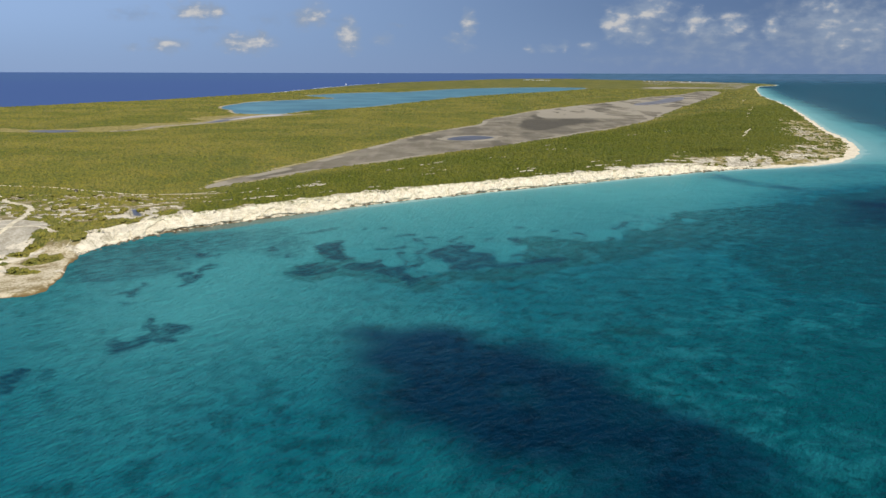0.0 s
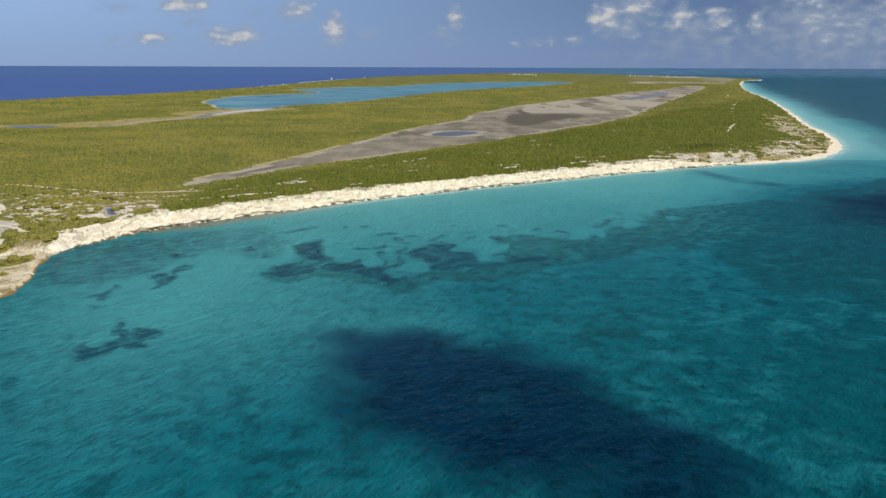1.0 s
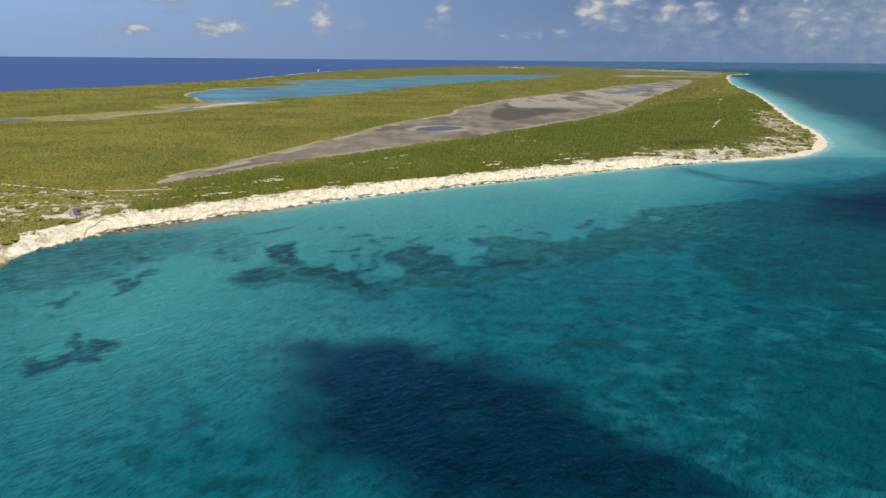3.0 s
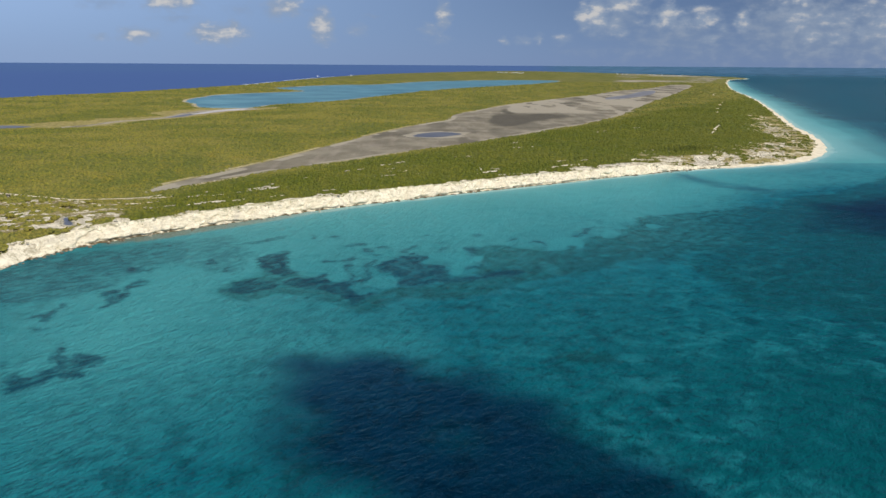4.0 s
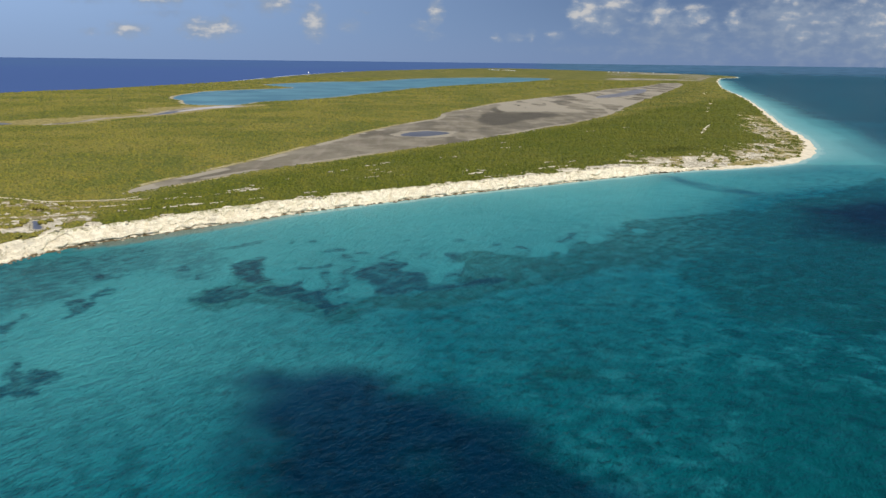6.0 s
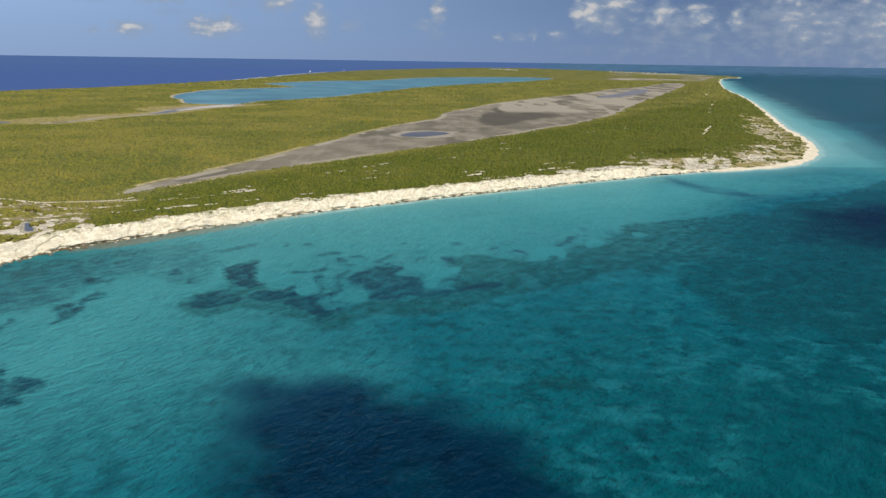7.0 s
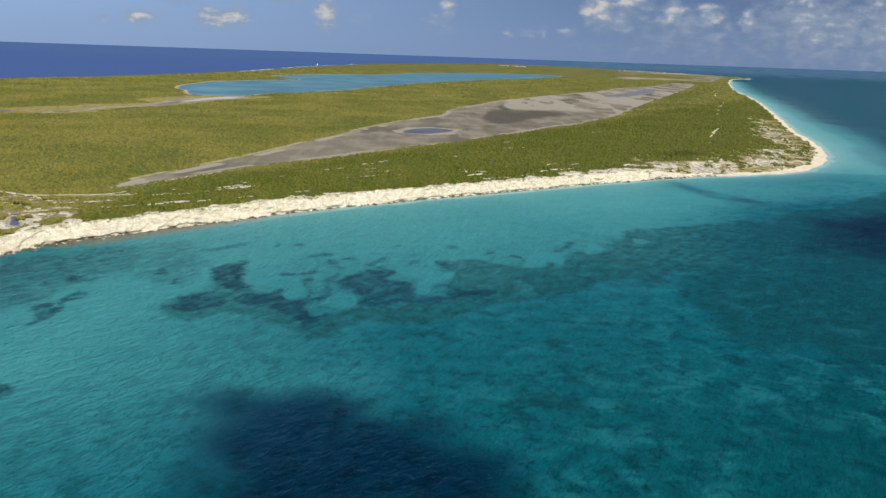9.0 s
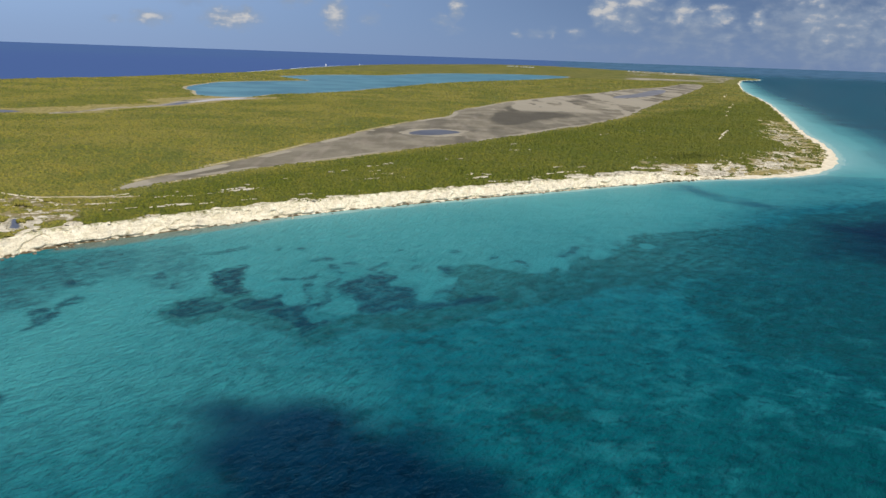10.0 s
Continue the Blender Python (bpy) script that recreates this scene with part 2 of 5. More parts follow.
def landform(x, y):
    """Height of the ground and what covers it: sand, flat mud, bare rock, scrub, dark mud, grey gravel (each 0 to 1)."""
    x, y = np.asarray(x, float), np.asarray(y, float)
    d = signed(x, y, COAST) + (fbm(x, y, 14, 3, 5) - 0.5) * 5
    sal = signed(x, y, SALINA) + (fbm(x, y, 30, 3, 9) - 0.5) * (3 + 6 * smooth(y, 450, 800)) - 2.5 * (1 - smooth(y, 400, 520))
    lag = signed(x, y, LAGOON) + (fbm(x, y, 60, 3, 11) - 0.5) * 14
    creek = 13 * smooth(y, 780, 960) + 4 - dist_line(x, y, CREEK) + (fbm(x, y, 18, 3, 13) - 0.5) * 12
    wet = np.maximum(np.maximum(np.maximum(sal, lag), creek), signed(x, y, WEST_POOL) + 4)
    south = 1 - smooth(y + 0.35 * (x + 120), 214, 230)
    cliff = (1 - south) * (1 - smooth(x, 135, 200)) * (y < 520)
    rise = 1.0 + 4.4 * smooth(-wet, 0, 75) * (0.8 + 0.2 * cliff) + (fbm(x, y, 45, 4, 3) - 0.5) * 1.6 * smooth(-wet, 5, 40)
    rise = np.where(wet > 0, 1.0 - 0.25 * smooth(wet, 0, 5), rise)
    point = south * (x < 0)
    shore_c = smooth(d, 0.5, 6.5)
    shore_p = 0.18 * smooth(d, -0.5, 1.0) + 0.25 * smooth(d, 12, 30) + 0.57 * smooth(d, 30, 60)
    shore_s = 0.28 * smooth(d, 0, 16) + 0.72 * smooth(d, 18, 70)
    shore = cliff * shore_c + (1 - cliff) * (point * shore_p + (1 - point) * shore_s)
    z = np.where(d > 0, rise * shore, -np.minimum(-d * 0.25, 3.0) - 0.05)
    beach = (1 - cliff) * (1 - point) * (1 - smooth(d + (fbm(x, y, 15, 3, 20) - 0.5) * 6, 6.5, 9.5))
    dune = (1 - cliff) * (1 - point) * (x > 60) * smooth(d, 6.5, 9.5) * (1 - smooth(d + (fbm(x, y, 20, 3, 21) - 0.5) * 40, 28, 62)) * (1 - smooth(y, 760, 1100))
    iron = point * (1 - smooth(d + (fbm(x, y, 9, 3, 23) - 0.5) * 10, 13, 19))
    sand = np.clip(beach + point * (1 - iron) * (1 - smooth(d + (fbm(x, y, 8, 3, 22) - 0.5) * 22, 17, 25)) * (x > -200), 0, 1)
    streak = fbm(x * 0.84 + y * 0.54, (y * 0.84 - x * 0.54) * 4.6, 26, 4, 31)
    near_cliff = smooth(-wet, 6, 14) * (1 - smooth(d, 50, 110)) * (x < 260) * (x > -150)
    rock = smooth(streak + 0.25 * (fbm(x, y, 7, 3, 34) - 0.5), 0.725, 0.755) * near_cliff
    rough_west = (1 - smooth(np.hypot((x + 158) / 55, (y - 283) / 38) + (fbm(x, y, 20, 3, 32) - 0.5) * 0.5, 0.75, 1.1)) * (d > 9)
    rock = np.maximum(rock, rough_west * smooth(fbm(x + 0.3 * y, y * 1.4, 3.6, 4, 33) - 0.08 * smooth(y, 272, 296), 0.55, 0.63))
    ledge = fbm((x * 0.45 + y * 0.89) * 0.5, (x * 0.89 - y * 0.45) * 2.0, 9, 4, 30) + 0.7 * (fbm(x * 1.3, y * 0.6, 4, 3, 35) - 0.5)
    rock = np.maximum(rock, 0.95 * dune * smooth(ledge + 0.07 * (1 - smooth(x, 250, 320)) - 0.03 * smooth(x, 300, 340), 0.55, 0.60) * (1 - smooth(x, 250, 290) * (1 - smooth(d, 18, 27))))
    rock = np.maximum(rock, cliff * (1 - smooth(d + (fbm(x, y, 7, 3, 36) - 0.5) * (12 + 18 * smooth(x, 30, 170)), 7.0 + 5 * smooth(x, 20, 160), 9.2 + 6 * smooth(x, 20, 160))))
    mud = smooth(np.maximum(sal, creek), -2.5, 1.0)
    rim = smooth(np.maximum(sal, np.maximum(creek, lag)), -9, -3) * (1 - mud)
    far_flat = smooth(fbm(x * 0.35 + y * 0.1, y * 0.55, 90, 4, 39), 0.50, 0.60) * smooth(y, 2300, 2700) * smooth(x / y, 0.25, 0.32) * (d > 60)
    mud = np.maximum(mud, far_flat * 0.9)
    straw = np.clip(smooth(creek + (fbm(x, y, 30, 3, 44) - 0.5) * 50, -42, -14) + smooth(sal, -8, -3) * smooth(fbm(x, y, 50, 3, 46), 0.45, 0.6), 0, 1)
    field = patches(x, y, [(-372, 728, 52, 36, 10, 1), (-440, 715, 70, 24, 0, 1), (-520, 705, 80, 16, 0, 0.8), (-128, 328, 22, 5, 20, 0.9)])
    straw = np.maximum(straw, smooth(field + (fbm(x, y, 22, 4, 52) - 0.5) * 0.9, 0.35, 0.6)) * (1 - mud)
    ring = signed(x, y, POND) + (fbm(x, y, 14, 4, 42) - 0.5) * 26
    pale = smooth(ring, -11, -5) + mud * (1 - smooth(sal, 2, 10)) * smooth(fbm(x, y, 35, 3, 40), 0.35, 0.5) + mud * (1 - smooth(y, 358, 392))
    pale = pale + smooth(creek, -3, 1) * smooth(fbm(x, y, 22, 3, 53), 0.42, 0.55) * (1 - smooth(y, 860, 900))
    pale = np.clip(pale + 0.8 * smooth(fbm(x * 1.2, y * 0.28, 40, 5, 38), 0.48, 0.57) * smooth(y, 880, 1000), 0, 1) * mud
    dark = smooth(signed(x, y, DARK_FLAT) + (fbm(x * 1.1, y * 0.3, 30, 5, 41) - 0.5) * 50, -3, 12) * mud
    dark = np.maximum(dark, mud * smooth(fbm(x * 1.2, y * 0.32, 30, 5, 43), 0.52, 0.62) * (0.55 + 0.25 * smooth(y, 900, 1100))) * (1 - 0.8 * pale)
    pad = smooth(signed(x, y, GRAVEL_PAD) + (fbm(x, y, 8, 3, 45) - 0.5) * 5, -1, 2)
    path = np.zeros_like(x)
    for line in TRACKS.values():
        path = np.maximum(path, 1 - smooth(dist_line(x, y, line), 0.7, 1.5))
    for p, q in FAR_STRIPS:
        path = np.maximum(path, 1 - smooth(dist_line(x, y, np.array([p, q], float)), 0.1 + p[1] / 1900, 0.6 + p[1] / 1100))
    mound = patches(x, y, [(-130, 214, 5, 7, -20, 1), (-140, 228, 3, 8, -5, 1), (-140, 240, 3.5, 9, -25, 1), (-141, 219, 4, 3, 0, 0.9), (-129, 200, 6, 2.5, 0, 0.9), (-135, 254, 7, 6, 30, 1)])
    mound = smooth(mound + (fbm(x, y, 5, 3, 48) - 0.5) * 0.8, 0.35, 0.6)
    sand, rock, iron, pad = sand * (1 - mound), rock * (1 - mound), iron * (1 - mound), pad * (1 - mound)
    scrub = np.clip(1 - sand - rock - mud - pad - path - iron - 0.8 * dune * smooth(fbm(x, y, 7, 3, 47), 0.42, 0.49), 0, 1) * (d > 0)
    clearing = 1 - smooth(np.hypot((x + 123) / 8, (y - 268) / 11) + (fbm(x, y, 4, 3, 27) - 0.5) * 0.6, 0.8, 1.1)
    rock = np.maximum(rock, 0.9 * clearing)
    scrub = scrub * (1 - clearing)
    scrub = scrub * (1 - rough_west * smooth(fbm(x, y, 5, 3, 49), 0.54, 0.62))
    scrub = np.where(lag > -4, 0, scrub) * (1 - 0.75 * straw)
    straw = np.maximum(straw, 0.8 * dune * (fbm(x, y, 11, 3, 28) > 0.38))
    sand = np.maximum(sand, np.maximum(rim * 0.46, np.maximum(path, 0.52 * dune * (1 - rock) * smooth(fbm(x, y, 6, 3, 29), 0.5, 0.56))))
    return z, dict(sand=sand, mud=mud, rock=rock, scrub=scrub, dark=dark, pad=pad, iron=iron, straw=straw, pale=pale), d, cliff


def ground_z(x, y):
    return landform(np.array([x], float), np.array([y], float))[0][0]


# ---- materials ----
def material(name):
    m = bpy.data.materials.new(name)
    m.use_nodes = True
    return m, Nodes(m.node_tree)


def finish(n, color, rough=0.9, spec=0.2, bump=None, strength=0.5, dist=0.3, **more):
    p = n.add("ShaderNodeBsdfPrincipled", {"Base Color": color, "Roughness": rough, "Specular IOR Level": spec})
    for k, v in more.items():
        n.put(p.inputs[k.replace("_", " ")], v)
    if bump is not None:
        n.put(p.inputs["Normal"], n.add("ShaderNodeBump", {"Height": bump, "Strength": strength, "Distance": dist}))
    n.add("ShaderNodeOutputMaterial", {0: p})


def place_of(n):
    return n.add("ShaderNodeNewGeometry").outputs["Position"]


def scrub_color(n, pos, jitter=None):
    big = n.noise(pos, 0.012, 4)
    mid = n.noise(pos, 0.11, 3)
    c = n.mix(n.step(big, 0.36, 0.64), n.rgb(0.114, 0.124, 0.027), n.rgb(0.222, 0.188, 0.047))
    c = n.mix(n.m("MULTIPLY", n.step(mid, 0.45, 0.75), 0.55), c, n.rgb(0.235, 0.176, 0.030))
    at = n.add("ShaderNodeSeparateXYZ", {0: pos})
    seaward = n.step(n.m("SUBTRACT", n.m("MULTIPLY", n.m("ADD", at.outputs[0], 124.0), 0.80), n.m("MULTIPLY", n.m("SUBTRACT", at.outputs[1], 354.0), 0.60)), -15.0, 30.0)
    seaward = n.m("MULTIPLY", seaward, n.step(at.outputs[0], -118.0, -98.0))
    c = n.mix(n.m("MULTIPLY", seaward, n.lin(mid, 0.35, 0.7, 0.88, 0.5)), c, n.rgb(0.079, 0.094, 0.006))
    if jitter is not None:
        c = n.mix(n.m("MULTIPLY", n.step(jitter, 0.5, 1.0, 0, 0.55), n.lin(seaward, 0.0, 1.0, 1.0, 0.55)), c, n.rgb(0.238, 0.212, 0.022))
        c = n.mix(n.step(jitter, 0.0, 0.4, 0.65, 0), c, n.rgb(0.060, 0.076, 0.014))
    return c


def make_ground():
    m, n = material("island_ground")
    pos = place_of(n)
    a = {k: n.attr(k).outputs["Fac"] for k in ("sand", "mud", "rock", "scrub", "dark", "pad", "iron", "straw", "pale")}
    fine, mid, big = n.noise(pos, 1.3, 5, 0.6), n.noise(pos, 0.22, 5, 0.6), n.noise(pos, 0.03, 4)
    bush = n.noise(pos, 0.42, 3, 0.6)
    # Gaps between bushes: their shade is painted into the scrub colour.
    veg = n.mix(n.m("MULTIPLY", n.step(bush, 0.6, 0.38), 0.8), scrub_color(n, pos, n.noise(pos, 0.55, 2)), n.rgb(0.075, 0.085, 0.016))
    soil = n.mix(n.step(mid, 0.35, 0.65), n.rgb(0.20, 0.155, 0.07), n.rgb(0.30, 0.25, 0.13))
    sand = n.mix(n.step(mid, 0.3, 0.7), n.rgb(0.60, 0.50, 0.36), n.rgb(0.76, 0.67, 0.52))
    rock = n.mix(n.step(n.m("ADD", n.m("MULTIPLY", mid, 0.6), n.m("MULTIPLY", fine, 0.4)), 0.36, 0.6), n.rgb(0.30, 0.255, 0.175), n.rgb(0.70, 0.62, 0.49))
    iron = n.mix(n.step(n.m("ADD", n.m("MULTIPLY", mid, 0.5), n.m("MULTIPLY", fine, 0.5)), 0.42, 0.58), n.rgb(0.28, 0.215, 0.105), n.rgb(0.60, 0.51, 0.36))
    low = n.add("ShaderNodeSeparateXYZ", {0: pos}).outputs[2]
    iron = n.mix(n.step(n.m("ADD", low, n.m("MULTIPLY", n.m("SUBTRACT", mid, 0.5), 2.2)), 0.60, 0.15), iron, n.rgb(0.17, 0.115, 0.045))
    mud = n.mix(n.step(big, 0.35, 0.65), n.rgb(0.165, 0.140, 0.100), n.rgb(0.245, 0.212, 0.155))
    long = n.noise(n.v("MULTIPLY", pos, (2.0, 0.4, 1)), 0.05, 5, 0.6)
    mud = n.mix(n.m("MULTIPLY", n.step(long, 0.45, 0.7), 0.5), mud, n.rgb(0.32, 0.27, 0.21))
    mud = n.mix(n.m("MULTIPLY", a["dark"], 0.85), mud, n.rgb(0.075, 0.065, 0.048))
    mud = n.mix(n.m("MULTIPLY", n.step(n.m("ADD", a["pale"], n.m("MULTIPLY", n.m("SUBTRACT", mid, 0.5), 0.6)), 0.3, 0.7), 0.8), mud, n.rgb(0.355, 0.308, 0.235))
    straw = n.mix(n.step(mid, 0.35, 0.65), n.rgb(0.20, 0.165, 0.05), n.rgb(0.33, 0.265, 0.10))
    pad = n.mix(n.step(n.m("ADD", n.m("MULTIPLY", mid, 0.5), n.m("MULTIPLY", fine, 0.5)), 0.38, 0.62), n.rgb(0.33, 0.285, 0.21), n.rgb(0.53, 0.475, 0.385))
    edge = n.m("MULTIPLY", n.m("SUBTRACT", fine, 0.5), 0.45)
    c = soil
    for key, col in (("scrub", veg), ("straw", straw), ("sand", sand), ("pad", pad), ("iron", iron), ("rock", rock), ("mud", mud)):
        c = n.mix(n.step(n.m("ADD", a[key], edge), 0.35, 0.65), c, col)
    finish(n, c, 0.92, 0.15, n.m("ADD", n.m("MULTIPLY", bush, n.m("MULTIPLY", a["scrub"], 2.0)), n.m("MULTIPLY", fine, 0.5)), 0.7, 0.8)
    return m


def make_cliff():
    m, n = material("white_limestone")
    pos = place_of(n)
    fine, mid = n.noise(pos, 1.5, 6, 0.7), n.noise(n.v("MULTIPLY", pos, (1, 1, 2.2)), 0.34, 6, 0.66, 0.6)
    low = n.add("ShaderNodeSeparateXYZ", {0: pos}).outputs[2]
    bed = n.noise(n.v("MULTIPLY", pos, (0.22, 0.22, 2.4)), 0.8, 5, 0.65, 0.4)
    stone = n.m("ADD", n.m("MULTIPLY", mid, 0.45), n.m("ADD", n.m("MULTIPLY", bed, 0.3), n.m("MULTIPLY", fine, 0.25)))
    c = n.mix(n.step(stone, 0.41, 0.60), n.rgb(0.66, 0.565, 0.41), n.rgb(0.90, 0.805, 0.63))
    c = n.mix(n.m("MULTIPLY", n.step(n.noise(pos, 0.09, 5, 0.65, 0.5), 0.52, 0.70), 0.45), c, n.rgb(0.52, 0.47, 0.39))
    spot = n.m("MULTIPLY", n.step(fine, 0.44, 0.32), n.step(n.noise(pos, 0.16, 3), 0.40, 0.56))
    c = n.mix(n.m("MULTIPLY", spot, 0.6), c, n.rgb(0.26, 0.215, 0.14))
    # Cracks sunk by the bump and darkened in the colour too.
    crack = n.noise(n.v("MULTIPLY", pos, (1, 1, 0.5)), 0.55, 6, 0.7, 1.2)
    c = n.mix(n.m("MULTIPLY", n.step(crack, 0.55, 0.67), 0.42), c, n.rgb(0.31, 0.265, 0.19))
    brow = n.step(n.m("ADD", low, n.m("MULTIPLY", n.m("SUBTRACT", n.noise(pos, 0.35, 5, 0.65), 0.5), 7.5)), 4.6, 5.8)
    c = n.mix(n.m("MULTIPLY", brow, 0.7), c, n.rgb(0.19, 0.175, 0.055))
    # Wet foot; the shade of notches and small caves is painted into its colour.
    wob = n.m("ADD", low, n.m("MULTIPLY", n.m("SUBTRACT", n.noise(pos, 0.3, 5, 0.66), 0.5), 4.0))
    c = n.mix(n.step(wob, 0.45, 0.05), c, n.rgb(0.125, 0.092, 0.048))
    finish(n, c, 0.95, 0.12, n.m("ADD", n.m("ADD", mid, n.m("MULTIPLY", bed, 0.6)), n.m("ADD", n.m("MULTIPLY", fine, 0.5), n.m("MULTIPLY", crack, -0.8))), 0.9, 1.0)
    return m


def make_sea():
    m, n = material("sea_water")
    pos = place_of(n)
    a = {k: n.attr(k).outputs["Fac"] for k in ("reef", "reef_k", "grass", "grass_k", "weed", "weed_k", "bare", "bare_k", "shallow", "deep", "ocean", "haze_bank", "foam", "fringe", "ripple", "sandbar")}
    n1, n2, n3 = n.noise(pos, 0.055, 6, 0.62, 0.4), n.noise(pos, 0.22, 5, 0.6), n.noise(pos, 0.012, 4)
    c = n.mix(n.lin(n.m("ADD", a["shallow"], n.m("MULTIPLY", n.m("SUBTRACT", n3, 0.5), 0.45)), 0.0, 0.55), n.rgb(0.001, 0.073, 0.080), n.rgb(0.004, 0.132, 0.168))
    c = n.mix(n.lin(n.m("ADD", a["shallow"], n.m("MULTIPLY", n.m("SUBTRACT", n3, 0.5), 0.45)), 0.5, 1.05), c, n.rgb(0.070, 0.335, 0.342))
    mott = n.m("MULTIPLY", n.step(n2, 0.40, 0.66), n.step(n1, 0.30, 0.60))
    c = n.mix(n.m("MULTIPLY", mott, n.lin(a["shallow"], 0.5, 0.95, 0.68, 0.10)), c, n.rgb(0.001, 0.036, 0.046))
    sandy = n.noise(n.v("MULTIPLY", pos, (1.0, 1.25, 1)), 0.105, 5, 0.6, 0.5)
    sandy = n.m("MULTIPLY", n.step(sandy, 0.46, 0.66), n.step(n.noise(pos, 0.028, 3, 0.5), 0.34, 0.62, 0.25, 1.0))
    c = n.mix(n.m("MULTIPLY", sandy, n.lin(a["shallow"], 0.35, 0.95, 0.6, 0.25)), c, n.rgb(0.016, 0.195, 0.222))
    def rough_edge(key, big, small, lo, hi):
        x = n.m("ADD", a[key], n.m("ADD", n.m("MULTIPLY", n.m("SUBTRACT", e1, 0.5), big), n.m("MULTIPLY", n.m("SUBTRACT", e2, 0.5), small)))
        return n.step(x, lo, hi)

    dots = n.m("MULTIPLY", n.step(n.noise(pos, 0.42, 4, 0.6, 0.3), 0.54, 0.64), n.step(n.noise(pos, 0.06, 3), 0.40, 0.60, 0.25, 0.75))
    c = n.mix(n.m("MULTIPLY", dots, n.lin(a["shallow"], 0.3, 0.9, 0.85, 0.05)), c, n.rgb(0.001, 0.036, 0.042))
    e1, e2 = n.noise(pos, 0.10, 5, 0.6, 0.4), n.noise(pos, 0.45, 5, 0.65, 0.3)
    turn = n.add("ShaderNodeMapping", {"Vector": pos, "Rotation": (0, 0, radians(47)), "Scale": (1.55, 1.0, 1)}, vector_type="TEXTURE").outputs[0]
    spot = n.m("ADD", n.m("MULTIPLY", n.noise(pos, 0.24, 6, 0.7, 0.5), 0.5), n.m("MULTIPLY", n.noise(n.v("MULTIPLY", turn, (0.5, 1, 1)), 0.33, 5, 0.66, 0.3), 0.5))
    bare = n.m("MULTIPLY", rough_edge("bare", 2.4, 2.2, -0.4, 0.5), a["bare_k"])
    left = n.m("SUBTRACT", 1.0, n.m("MULTIPLY", bare, 0.92))
    c = n.mix(n.m("MULTIPLY", bare, 0.45), c, n.rgb(0.040, 0.270, 0.295))
    grass = rough_edge("grass", 6.0, 6.5, -1.2, 2.2)
    grass = n.m("MULTIPLY", n.m("MULTIPLY", grass, n.step(spot, 0.36, 0.60, 0.32, 1.0)), n.m("MULTIPLY", a["grass_k"], left))
    c = n.mix(n.m("MULTIPLY", grass, 0.86), c, n.rgb(0.003, 0.046, 0.044))
    weed = n.m("MULTIPLY", n.m("MULTIPLY", rough_edge("weed", 8.0, 8.0, -2.5, 3.5), n.step(spot, 0.38, 0.60, 0.12, 1.0)), a["weed_k"])
    c = n.mix(n.m("MULTIPLY", weed, 0.72), c, n.rgb(0.012, 0.060, 0.085))
    reef = rough_edge("reef", 4.5, 5.5, -0.9, 1.2)
    reef = n.m("MULTIPLY", n.m("MULTIPLY", reef, n.step(spot, 0.36, 0.58, 0.28, 1.0)), n.m("MULTIPLY", a["reef_k"], left))
    c = n.mix(n.m("MULTIPLY", reef, 0.86), c, n.rgb(0.003, 0.032, 0.058))
    c = n.v("MULTIPLY", c, (0.82, 0.82, 0.82))
    c = n.mix(a["deep"], c, n.mix(n.step(n3, 0.35, 0.65), n.rgb(0.004, 0.050, 0.070), n.rgb(0.004, 0.068, 0.092)))
    c = n.mix(a["ocean"], c, n.rgb(0.060, 0.105, 0.250))
    # Distance haze painted into the far sea's colour, along with pale eastern shoals.
    c = n.mix(n.m("MULTIPLY", a["haze_bank"], n.lin(n3, 0.3, 0.7, 0.5, 1.0)), c, n.rgb(0.07, 0.14, 0.225))
    c = n.mix(n.m("MULTIPLY", a["sandbar"], n.lin(n2, 0.3, 0.7, 0.6, 0.95)), c, n.rgb(0.27, 0.48, 0.46))
    fr = n.step(n.m("ADD", a["fringe"], n.m("MULTIPLY", n.m("SUBTRACT", n2, 0.5), 0.9)), 0.3, 0.9)
    tan = n.mix(n.step(n.add("ShaderNodeSeparateXYZ", {0: pos}).outputs[0], -75.0, -15.0), n.rgb(0.20, 0.185, 0.125), n.rgb(0.35, 0.50, 0.455))
    c = n.mix(n.m("MULTIPLY", fr, 0.72), c, tan)
    spray = n.step(n.m("ADD", a["foam"], n.m("MULTIPLY", n.m("SUBTRACT", n.noise(pos, 0.7, 4, 0.65), 0.5), 1.1)), 0.62, 0.8)
    c = n.mix(spray, c, n.rgb(0.75, 0.76, 0.74))
    w1, w2, w3 = n.noise(turn, 0.85, 4, 0.58, 0.2), n.noise(turn, 0.3, 3), n.noise(turn, 2.6, 3)
    wave = n.m("ADD", n.m("ADD", n.m("MULTIPLY", w1, 1.0), n.m("MULTIPLY", w2, 1.5)), n.m("MULTIPLY", w3, 0.3))
    calm = n.lin(n.add("ShaderNodeSeparateXYZ", {0: pos}).outputs[0], -10.0, 90.0, 1.0, 0.4)
    swell = n.m("MULTIPLY", n.m("ADD", n.m("ADD", n.m("MULTIPLY", w1, 1.0), n.m("MULTIPLY", w3, 0.3)), n.m("MULTIPLY", w2, 1.6)), n.m("MULTIPLY", a["ripple"], calm))
    floor = n.add("ShaderNodeBsdfPrincipled", {"Base Color": c, "Roughness": 0.25, "IOR": 1.33, "Specular IOR Level": n.m("MULTIPLY", n.m("SUBTRACT", 1.0, a["ocean"]), 0.008),
                                               "Normal": n.add("ShaderNodeBump", {"Height": swell, "Strength": 1.0, "Distance": 0.95})})
